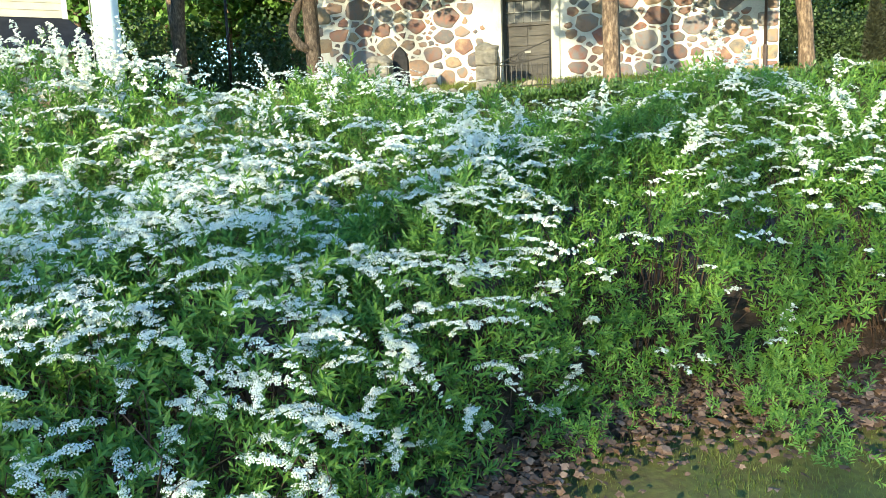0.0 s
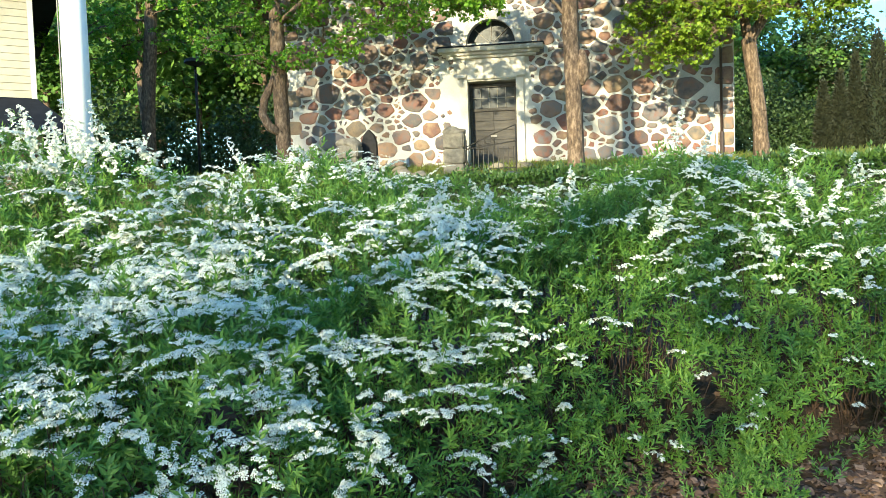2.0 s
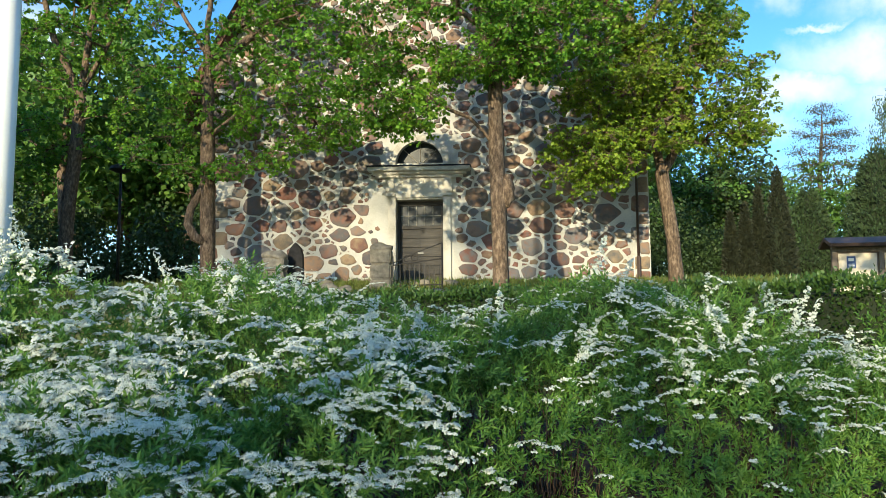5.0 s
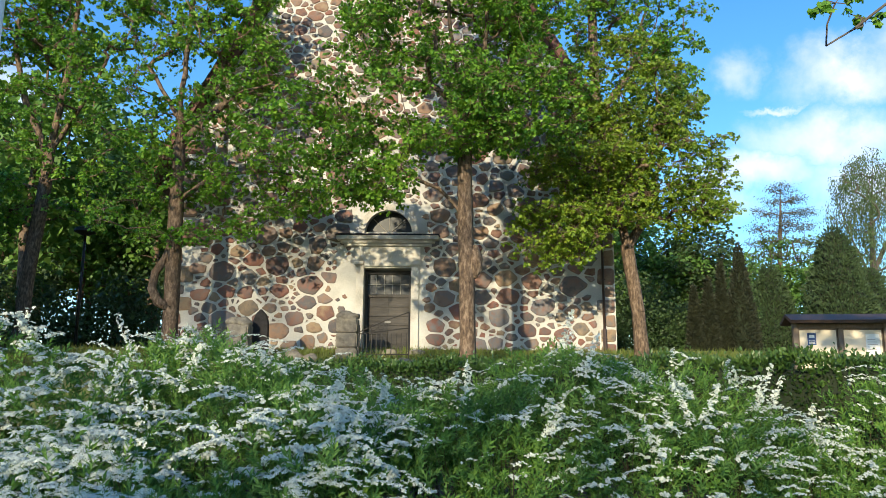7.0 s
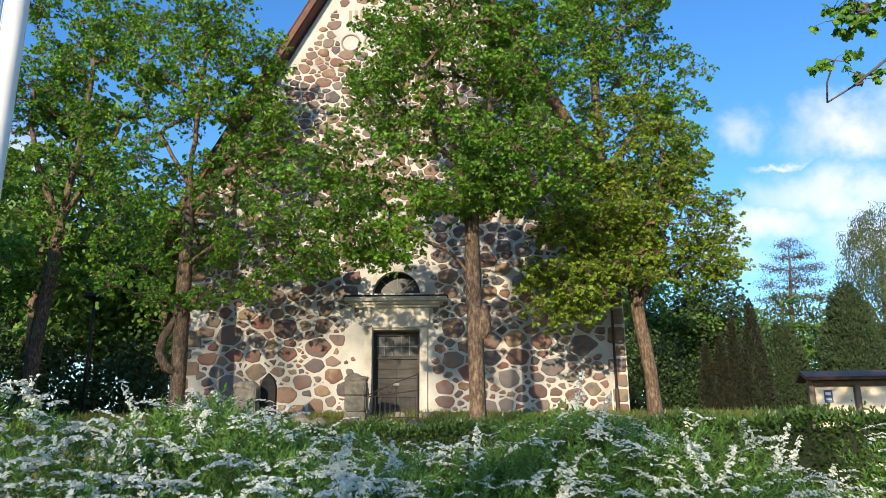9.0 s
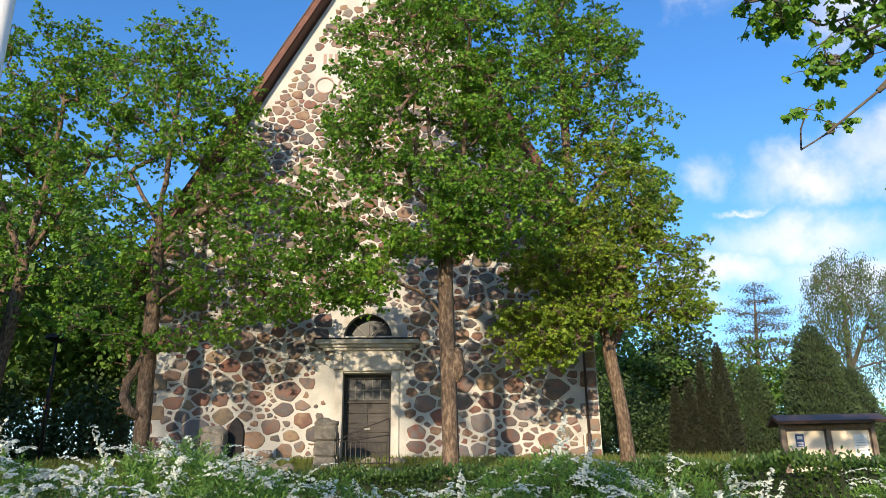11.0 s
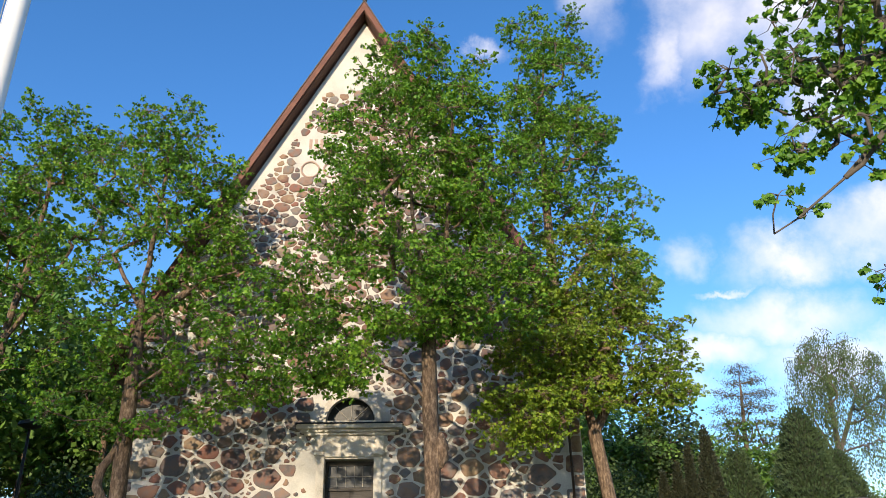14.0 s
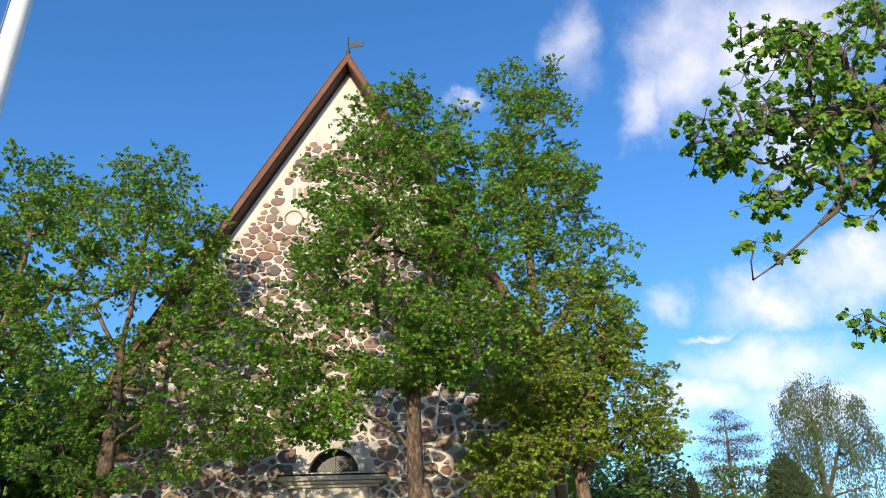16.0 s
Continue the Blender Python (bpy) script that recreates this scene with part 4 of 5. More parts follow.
    ang = np.arctan2(out[:, 1], out[:, 0]) + rng.normal(size=len(bx)) * 0.7
    hor = np.stack([np.cos(ang), np.sin(ang) * 0.8, np.zeros(len(bx))], 1)
    upright = (rng.random(len(bx)) < 0.05 + 0.03 * far)
    rise = np.where(upright, 1.8, rng.uniform(0.0, 0.7, len(bx)) + 0.25 * far)
    length = rng.uniform(0.10, 0.36, len(bx)) * np.where(upright, 0.7 + 0.3 * far, 1.0) * np.where(right > 0.3, 0.5, 1.0)
    upright[-tall:], rise[-tall:], length[-tall:] = True, 2.6, rng.uniform(0.13, 0.27, tall)
    heads, hway, hown, hsize = [], [], [], []
    for i in range(len(bx)):
        k = max(4, int(length[i] / (0.0105 if upright[i] else 0.0165)))
        t = np.linspace(0, 1, k)
        d = hor[i] * (0.85 if upright[i] else 1.0) + np.array([0, 0, rise[i]])
        d /= np.linalg.norm(d)
        across = np.cross(d, [0, 0, 1.0])
        across /= np.linalg.norm(across) + 1e-6
        line = np.array([bx[i], by[i], bz[i]]) + d[None] * (t * length[i])[:, None]
        line[:, 2] -= (t ** 2) * length[i] * (0.0 if upright[i] else 0.38)
        line[:, 2] += 0.10
        line += across[None] * (np.where(np.arange(k) % 2 == 0, 0.011, -0.011) * (1 - 0.5 * t))[:, None]
        if upright[i]:
            turn = np.arange(k) * 2.4
            line += np.stack([np.cos(turn), np.sin(turn), 0 * turn], 1) * (0.026 * (1.1 - 0.75 * t))[:, None]
        heads.append(line + rng.normal(size=(k, 3)) * 0.004)
        side = rng.normal(size=(k, 3)) * (0.9 if upright[i] else 0.30)
        hway.append(np.array([[0, -0.30, 1.0]]) + side)
        hsize.append(rng.uniform(0.032, 0.046, k) * (1.0 - 0.35 * t) * (1.0 if upright[i] else 1 - 0.28 * far[i]))
        hown.append(np.full(k, bown[i]))
    heads, hway, hsize, hown = np.concatenate(heads), np.concatenate(hway), np.concatenate(hsize), np.concatenate(hown)
    ut = [umbel_template(rng, 17, 0.125), umbel_template(rng, 8, 0.235)]
    # bare stems inside
    sx, sy, sn = surface(1900, rng)
    sown = owner(sx, sy)
    for j, th in enumerate(things):
        vs, fs, base = [], [], 0
        for q, tp in enumerate(temps):
            pick = np.where((own == j) & (np.arange(len(x)) % 3 == q))[0]
            v, f = scatter(tp[0], tp[1], pos[pick], frames_of(way[pick], rng), size[pick])
            vs.append(v)
            fs.append(f + base)
            base += len(v)
        raw("foliage", np.concatenate(vs), np.concatenate(fs), M_SPIREA, th)
        pick = np.where(hown == j)[0]
        if len(pick):
            near = heads[pick, 1] < -17.0
            a, b = pick[near], pick[~near]
            v1, f1 = scatter(ut[0][0], ut[0][1], heads[a], frames_of(hway[a], rng), hsize[a])
            v2, f2 = scatter(ut[1][0], ut[1][1], heads[b], frames_of(hway[b], rng), hsize[b])
            raw("blossom", np.concatenate([v1, v2]), np.concatenate([f1, f2 + len(v1)]), M_PETAL, th, "clustered small white flowers")
        pick = np.where(sown == j)[0]
        nodes, par, rad = [], [], []
        for i in pick:
            a = np.array([cen[j, 0] + (sx[i] - cen[j, 0]) * 0.55, cen[j, 1] + (sy[i] - cen[j, 1]) * 0.55, 0])
            a[2] = gz(a[0], a[1]) - 0.02
            b = np.array([sx[i], sy[i], float(shrub_top(sx[i], sy[i])) - 0.03])
            mid = (a + b) / 2 + np.array([0, 0, 0.10]) + rng.normal(size=3) * 0.26
            for t in np.linspace(0, 1, 5):
                nodes.append(a * (1 - t) ** 2 + mid * 2 * t * (1 - t) + b * t * t)
                par.append(-1 if t == 0 else len(nodes) - 2)
                rad.append(0.0048 - 0.0036 * t)
        v, f = limb_mesh(np.array(nodes), np.array(par), np.array(rad), 3)
        raw("stem", v, f, M_TWIG, th, "thin brown stems")


build_shrubs()


# ---- flagpole, notice board, fence, house ----
def build_flagpole():
    x, y = -1.31, -15.6
    pole = empty("flagpole", (x, y, gz(x, y)), "tall white painted flagpole among the shrubs", "flagpole")
    bm = bmesh.new()
    tube(bm, [(x, y, gz(x, y) - 0.05), (x, y, 3), (x, y, 6), (x, y, 10), (x, y, 13)], [0.090, 0.087, 0.083, 0.068, 0.045], 24)
    part("mast", bm, M_POLE, pole, "glossy white tapered mast", True)
    bm = bmesh.new()
    bmesh.ops.create_uvsphere(bm, u_segments=14, v_segments=10, radius=0.09, matrix=Matrix.Translation((x, y, 13.08)))
    part("finial", bm, M_POLE, pole, "", True)
    bm = bmesh.new()
    tube(bm, [(x - 0.05, y - 0.10, 1.3), (x - 0.05, y - 0.095, 6), (x - 0.04, y - 0.06, 12.8)], 0.004, 5)
    part("halyard", bm, M_BAR, pole, "thin grey halyard line")
    part("cleat", box(bmesh.new(), x - 0.08, x - 0.04, y - 0.14, y - 0.09, 1.25, 1.4, 0.008), M_BAR, pole)


def build_notice_board():
    m = pose(8.25, -6.3, 0, 0, 0, -7) @ Matrix.Diagonal((0.93, 1, 1, 1))
    b = empty("notice_board", (8.25, -6.3, gz(8.25, -6.3)), "roofed brown timber notice board with cream panels", "notice board")
    g = gz(8.25, -6.3)

    def put(name, x0, x1, y0, y1, z0, z1, material, parent, label="", bevel=0.006):
        bm = bmesh.new()
        box(bm, x0, x1, y0, y1, z0, z1, bevel)
        bmesh.ops.transform(bm, matrix=m, verts=bm.verts)
        return part(name, bm, material, parent, label)
    for x in (0.0, 1.68):
        put("post", x, x + 0.09, -0.05, 0.05, g - 0.2, 2.60, M_BOARDWOOD, b)
    frame_ = put("back_board", 0.092, 1.678, 0.0, 0.04, 1.55, 2.58, M_BOARDWOOD, b)
    put("top_rail", 0.092, 1.678, -0.05, -0.002, 2.50, 2.58, M_BOARDWOOD, b)
    put("bottom_rail", 0.092, 1.678, -0.05, -0.002, 1.55, 1.62, M_BOARDWOOD, b)
    put("mullion", 0.845, 0.925, -0.05, -0.002, 1.622, 2.498, M_BOARDWOOD, b)
    for x0, x1 in ((0.094, 0.843), (0.927, 1.676)):
        p = put("panel", x0 + 0.03, x1 - 0.03, -0.022, -0.003, 1.65, 2.47, M_PANEL, b, "cream pinboard panel", 0.002)
        if x0 < 0.5:
            q = put("poster", 0.27, 0.43, -0.027, -0.0225, 2.20, 2.42, M_BLUE, p, "small blue and white poster", 0)
            put("poster", 0.30, 0.40, -0.031, -0.0275, 2.33, 2.385, M_PAPER, p, "white patch on blue poster", 0)
            for k in range(3):
                put("line", 0.295, 0.405, -0.031, -0.0275, 2.22 + k * 0.025, 2.232 + k * 0.025, M_PAPER, p, "", 0)
        else:
            put("notice", 1.35, 1.60, -0.027, -0.0225, 2.02, 2.40, M_PAPER, p, "pale paper notice", 0)
            for k in range(6):
                put("line", 1.38, 1.56 - 0.02 * (k % 3), -0.030, -0.0272, 2.07 + k * 0.045, 2.078 + k * 0.045, M_BAR, p, "", 0)
    bm = bmesh.new()
    for s in (-1, 1):
        box(bm, -0.12, 1.90, 0, 0.36, -0.03, 0.03, 0, Matrix.Translation((0, 0, 2.74)) @ Matrix.Rotation(radians(-22 if s > 0 else 202), 4, "X") if s > 0 else Matrix.Translation((0, 0, 2.74)) @ Matrix.Diagonal((1, -1, 1, 1)) @ Matrix.Rotation(radians(-22), 4, "X"))
    bmesh.ops.transform(bm, matrix=m, verts=bm.verts)
    part("roof", bm, M_PIPE, b, "dark brown ridge roof")


def build_fence():
    # two stone gate posts, iron railings and a half-open gate
    for i, (x, y, w, top, lab) in enumerate(((-0.60, -1.6, 0.52, 3.10, "gate post of rough granite blocks with mossy capstone"), (-3.05, -2.4, 0.50, 2.86, "low granite gate post with rough capstone"))):
        g = gz(x, y) - 0.15
        p = empty("gate_post", (x, y, g), lab, "gate post", "gate posts")
        h = (top - g) / 3
        for k in range(3):
            bm = bmesh.new()
            box(bm, x - w / 2, x + w / 2, y - w / 2, y + w / 2, g + k * h + 0.006, g + (k + 1) * h - 0.006, 0.03)
            for v in bm.verts:
                v.co += Vector((noise.noise(v.co * 4), noise.noise(v.co * 4 + Vector((5, 0, 0))), 0)) * 0.025
            part("block", bm, M_GRANITE, p)
        bm = bmesh.new()
        bmesh.ops.create_icosphere(bm, subdivisions=3, radius=1, matrix=Matrix.Translation((x, y, top + 0.04)) @ Matrix.Diagonal((w * 0.60, w * 0.55, 0.12, 1)))
        for v in bm.verts:
            v.co += Vector((noise.noise(v.co * 5), noise.noise(v.co * 5 + Vector((5, 0, 0))), noise.noise(v.co * 5 + Vector((0, 7, 0))))) * 0.09
        part("capstone", bm, M_GRANITE, p, "rough mossy capstone", True)

    def railing(name, a, b, z, hgt, n, label, top_extra=0.0):
        a, b = Vector(a), Vector(b)
        r = empty(name, (a.x, a.y, z), label, "railing" if name == "railing" else "gate")
        for h in (0.12, hgt):
            part("rail", tube(bmesh.new(), [(*a, z + h), (*b, z + h + (top_extra * 0.3 if h > 0.2 else 0))], 0.014, 6), M_IRON, r)
        for k in range(n):
            p = a.lerp(b, (k + 0.5) / n)
            part("bar", tube(bmesh.new(), [(p.x, p.y, z - 0.02), (p.x, p.y, z + hgt - 0.005)], 0.010, 5), M_IRON, r)
        for p in (a, b):
            part("post", tube(bmesh.new(), [(p.x, p.y, z - 0.2), (p.x, p.y, z + hgt + (0.5 if top_extra and p == b else 0.22))], 0.020, 6), M_IRON, r)
        if top_extra:
            part("brace", tube(bmesh.new(), [(a.x, a.y, z + hgt + 0.05), (*a.lerp(b, 0.5), z + hgt + 0.30), (b.x, b.y, z + hgt + 0.50)], 0.013, 6), M_IRON, r)
            for k, q in enumerate((0.30, 0.45)):
                c = a.lerp(b, q)
                pts = [(c.x + 0.11 * (1 - t * 0.7) * math.cos(t * 9), c.y, z + hgt + 0.14 + k * 0.02 + 0.11 * (1 - t * 0.7) * math.sin(t * 9)) for t in np.linspace(0, 1, 14)]
                part("scroll", tube(bmesh.new(), pts, 0.009, 5), M_IRON, r)
        else:
            for k in range(3):
                c = a.lerp(b, (k + 0.5) / 3)
                pts = [(c.x + 0.12 * (1 - t * 0.6) * math.cos(t * 8), c.y, z + hgt + 0.13 + 0.12 * (1 - t * 0.6) * math.sin(t * 8)) for t in np.linspace(0, 1, 14)]
                part("scroll", tube(bmesh.new(), pts, 0.009, 5), M_IRON, r)
    railing("iron_gate", (-0.28, -1.9), (0.95, -2.3), gz(0.3, -2.1), 0.62, 10, "black wrought iron gate with scrolled top", 0.4)
    railing("railing", (-4.45, -2.5), (-3.35, -2.5), gz(-3.9, -2.5), 0.50, 8, "black wrought iron railing with scrolls")
    # dark pointed gravestone
    x, y = -2.66, -2.0
    g = empty("gravestone", (x, y, gz(x, y)), "dark weathered pointed gravestone by the church wall", "gravestone")
    bm = bmesh.new()
    z = gz(x, y)
    prism(bm, [(x - 0.20, z - 0.05), (x + 0.20, z - 0.05), (x + 0.185, 2.95), (x + 0.12, 3.14), (x, 3.27), (x - 0.12, 3.14), (x - 0.185, 2.95)], y - 0.09, y + 0.09)
    bmesh.ops.bevel(bm, geom=list(bm.edges), offset=0.012, segments=1, affect="EDGES")
    part("slab", bm, M_DARKSTONE, g)
    part("plinth", box(bmesh.new(), x - 0.28, x + 0.28, y - 0.17, y + 0.17, z - 0.1, z + 0.12, 0.02), M_GRANITE, g)
    # rough boulders on the lawn edge and before the steps
    rng = np.random.default_rng(5)
    for k in range(16):
        x = rng.uniform(-5.2, 1.8)
        y = rng.uniform(-3.2, -0.9)
        if abs(x + 0.6) < 0.7 or abs(x + 2.9) < 0.8:
            continue
        bm = bmesh.new()
        bmesh.ops.create_icosphere(bm, subdivisions=2, radius=1, matrix=Matrix.Translation((x, y, gz(x, y) + 0.03)) @ Matrix.Rotation(rng.uniform(0, 6), 4, "Z") @ Matrix.Diagonal((rng.uniform(0.18, 0.36), rng.uniform(0.14, 0.25), rng.uniform(0.10, 0.2), 1)))
        for v in bm.verts:
            v.co += v.normal * 0.0 + Vector((noise.noise(v.co * 4), noise.noise(v.co * 4 + Vector((5, 0, 0))), noise.noise(v.co * 4 + Vector((0, 7, 0))))) * 0.06
        tagged(part("boulder", bm, M_GRANITE, None, "", True), "rough brown granite boulder on the lawn", "boulder", "boulders by the church")
    # door step
    st = empty("door_step", (0, -0.5, 2.3), "worn granite step before the church door", "step")
    part("slab", box(bmesh.new(), -0.85, 1.3, -0.75, -0.075, 2.15, 2.36, 0.03), M_GRANITE, st)


def build_house():
    X1, Y0, g = -10.15, -4.0, 1.4
    h = empty("house", (X1, Y0, g), "cream clapboard house on a fieldstone base with dark skirt roof", "house")
    part("wall", box(bmesh.new(), X1 - 9, X1 - 0.02, Y0 + 0.02, Y0 + 9, g, 7.2), M_CLAP, h, "cream painted wall")
    for k in range(17):
        z = 4.15 + k * 0.17
        bm = bmesh.new()
        prism(bm, [(X1 - 9, z), (X1 - 0.10, z), (X1 - 0.10, z + 0.165), (X1 - 9, z + 0.165)], Y0 - 0.012, Y0 + 0.018)
        for v in bm.verts:
            if v.co.z < z + 0.05 and v.co.y < Y0:
                v.co.y -= 0.015
        part("clapboard", bm, M_CLAP, h)
    part("corner_board", box(bmesh.new(), X1 - 0.098, X1 + 0.02, Y0 - 0.03, Y0 + 0.12, 4.1, 7.0, 0.005), M_TRIM, h, "pale corner board")
    bm = bmesh.new()
    P = [(X1 - 9, Y0, 4.15), (X1, Y0, 4.15), (X1, Y0 + 8, 4.15)]
    Q = [(X1 - 9, Y0 - 1.35, 3.32), (X1 + 0.7, Y0 - 1.35, 3.32), (X1 + 0.7, Y0 + 8, 3.32)]
    up = [bm.verts.new(p) for p in P]
    lo = [bm.verts.new(p) for p in Q]
    lo2 = [bm.verts.new((p[0], p[1], p[2] - 0.10)) for p in Q]
    up2 = [bm.verts.new((p[0], p[1], p[2] - 0.25)) for p in P]
    for k in range(2):
        bm.faces.new((up[k], up[k + 1], lo[k + 1], lo[k]))
        bm.faces.new((lo[k], lo[k + 1], lo2[k + 1], lo2[k]))
        bm.faces.new((lo2[k], lo2[k + 1], up2[k + 1], up2[k]))
    part("skirt_roof", bm, M_TIN, h, "black tin skirt roof")
    bm = bmesh.new()
    box(bm, X1 - 9.4, X1 + 0.75, Y0 - 0.75, Y0 + 9.5, 6.85, 7.05)
    part("roof", bm, M_TIN, h, "dark overhanging eave")
    bm = bmesh.new()
    prism(bm, [(X1 - 9.4, 7.06), (X1 + 0.75, 7.06), (X1 - 4.3, 10.0)], Y0 - 0.75, Y0 + 9.5)
    part("roof_slope", bm, M_TIN, h)
    rng = np.random.default_rng(8)
    part("base_wall", box(bmesh.new(), X1 - 9, X1 + 0.08, Y0 - 0.08, Y0 + 0.01, g, 3.9), M_LIME, h, "white mortar base")
    for x0 in np.arange(-14.6, X1 - 0.1, 0.44):
        for r, z0 in enumerate(np.arange(1.9, 3.6, 0.30)):
            bm = bmesh.new()
            cx, cz = x0 + 0.22 * (r % 2) + rng.uniform(-0.05, 0.05), z0 + rng.uniform(-0.04, 0.04)
            n, rx, rz = 9, rng.uniform(0.13, 0.20), rng.uniform(0.09, 0.13)
            if cx + rx > X1 + 0.05:
                continue
            pts = [(cx + rx * rng.uniform(0.85, 1.1) * math.cos(a), cz + rz * rng.uniform(0.85, 1.1) * math.sin(a)) for a in np.linspace(0, 2 * math.pi, n, endpoint=False)]
            prism(bm, pts, Y0 - 0.105, Y0 - 0.075)
            part("stone", bm, M_STONE, h)
    h.rotation_euler = (0, 0, radians(40))
    # street lamp beyond
    x, y = -9.1, 2.0
    lamp = empty("street_lamp", (x, y, gz(x, y)), "black lamp post with a flat hood among trees", "street lamp")
    part("post", tube(bmesh.new(), [(x, y, gz(x, y) - 0.05), (x, y, 5.95)], [0.05, 0.035], 8), M_IRON, lamp, "", True)
    bm = bmesh.new()
    tube(bm, [(x, y, 5.90), (x, y, 6.0), (x, y, 6.10), (x, y, 6.2)], [0.10, 0.34, 0.30, 0.06], 14)
    part("hood", bm, M_IRON, lamp)


build_flagpole()
build_notice_board()
build_fence()
build_house()


# ---- distance ----
def conifer(name, x, y, h, r, seed, material, label, n=5200, narrow=0.75, group="", blade=(0.10, 0.22), ragged=0.12):
    """A dense conifer: a core with inner shade painted into its colour, closed by short sprays that point up and out.
    """
    rng = np.random.default_rng(seed)
    g = gz(x, y)
    t = empty(name, (x, y, g), label, "tree", group)
    part("trunk", tube(bmesh.new(), [(x, y, g - 0.2), (x, y, g + h * 0.9)], [0.18, 0.03], 7), M_BARK, t)
    lump = lambda a, zz: 1 + ragged * (np.sin(a * 3 + zz * 1.7 + seed) + 0.7 * np.sin(a * 7 - zz * 2.9) + 0.5 * np.sin(zz * 6.1 + a * 2))
    us = np.linspace(0.02, 1, 22)
    ang = np.linspace(0, 2 * math.pi, 20, endpoint=False)
    U, A = np.meshgrid(us, ang, indexing="ij")
    R = 0.80 * r * np.minimum(U, 1.0) ** narrow * lump(A, (1 - U) * h) * np.where(U > 0.93, 0.85, 1)
    v = np.stack([x + R * np.cos(A), y + R * np.sin(A), g + (1 - U) * h * 0.96], 2).reshape(-1, 3)
    f = [(i * 20 + k, i * 20 + (k + 1) % 20, (i + 1) * 20 + (k + 1) % 20, (i + 1) * 20 + k) for i in range(21) for k in range(20)]
    raw("core", v, f, M_INNER_SHADE, t, "near-black sheet with the tree's inner shade in its colour", True)
    u = rng.uniform(0, 1, n) ** 0.62
    zz = (1 - u) * h
    a = rng.uniform(0, 2 * math.pi, n)
    rad = r * (u ** narrow) * lump(a, zz) * rng.uniform(0.74, 1.0, n)
    pos = np.stack([x + rad * np.cos(a), y + rad * np.sin(a), g + zz * 0.97 + 0.05], 1)
    way = np.stack([np.cos(a) * 0.7, np.sin(a) * 0.7, rng.uniform(0.2, 1.2, n)], 1) + rng.normal(size=(n, 3)) * 0.35
    v, f = scatter(BLADE_V, BLADE_F, pos, frames_of(way, rng), rng.uniform(*blade, n))
    raw("crown", v, f, material, t)
    return t


for k, (x, y, h, r) in enumerate(((18.0, 22, 6.3, 0.95), (17.0, 22.2, 5.3, 0.50), (16.2, 22, 4.2, 0.55), (15.4, 22, 3.8, 0.50))):
    conifer("cypress_tree", x, y, h, r, 50 + k, M_CYPRESS, "narrow brown-green cypress in a row", 5200, 0.8, "cypress row", (0.12, 0.26), 0.07)
conifer("spruce_tree", 27.4, 30, 8.6, 2.6, 61, M_CONIFER, "broad dark green conifer", 16000, 0.52, "", (0.14, 0.32))
conifer("spruce_tree", 24.6, 34, 6.5, 2.2, 62, M_CONIFER, "broad dark green conifer", 11000, 0.55, "", (0.14, 0.32))
conifer("spruce_tree", 31.0, 33, 6.2, 2.6, 63, M_CONIFER, "broad dark green conifer", 11000, 0.55, "", (0.14, 0.32))


def wood_tree(seed, x, y, h, r, material, label, leaf=0.42, tips=150, per=22, bark=None, slim=0.0, group="", name="tree", bare=0.35):
    g = gz(x, y)
    rng = np.random.default_rng(seed)
    tr = [[(x, y, g - 0.2), (x + rng.normal() * 0.2, y, g + h * 0.35), (x + rng.normal() * 0.3, y, g + h * 0.65), (x + rng.normal() * 0.3, y, g + h * 0.92)]]
    lobes = [(x + rng.normal() * r * 0.35, y + rng.normal() * r * 0.3, g + h * q, r * w, r * w, h * 0.13) for q, w in ((0.90, 0.45), (0.76, 0.8), (0.60, 1.0), (0.46, 0.9), (bare, 0.7))]
    return broad_tree(name, tr, lobes, tips, per, leaf, seed, material, bark or M_BARK, 0.2, label, "tree", group, reach=0.5, sides=4, template=(QUAD_V, BLADE_F))


# pine and birch beyond the lawn
PX, PY = 30.6, 45
gp = gz(PX, PY)
broad_tree("pine_tree", [[(29.9, PY, gp - 0.2), (30.0, PY, 10), (30.3, PY, 14), (30.6, PY, 17.5), (30.7, PY, 19.5)],
                         [(30.1, PY, 12), (31.8, PY, 12.6), (33.4, PY, 13)], [(30.1, PY, 13), (28.5, PY, 13.6), (27.2, PY, 13.9)]],
           [(30.8, PY, 19.2, 1.3, 1.2, 0.3), (30.7, PY, 18.2, 2.2, 1.8, 0.3), (30.6, PY, 17.0, 2.9, 2.2, 0.3), (30.4, PY, 15.7, 3.3, 2.4, 0.3), (30.6, PY, 14.4, 3.4, 2.4, 0.28, 0.9), (30.2, PY, 13.1, 3.3, 2.2, 0.28, 0.8),
            (31.2, PY, 12.0, 2.6, 1.8, 0.25, 0.6)],
           300, 26, 0.20, 71, M_PINE_LEAF, M_BARK, 0.24, "thin-crowned pine with reddish trunk", reach=0.30, template=(BLADE_V, BLADE_F))
BX, BY = 36.0, 40
gb = gz(BX, BY)
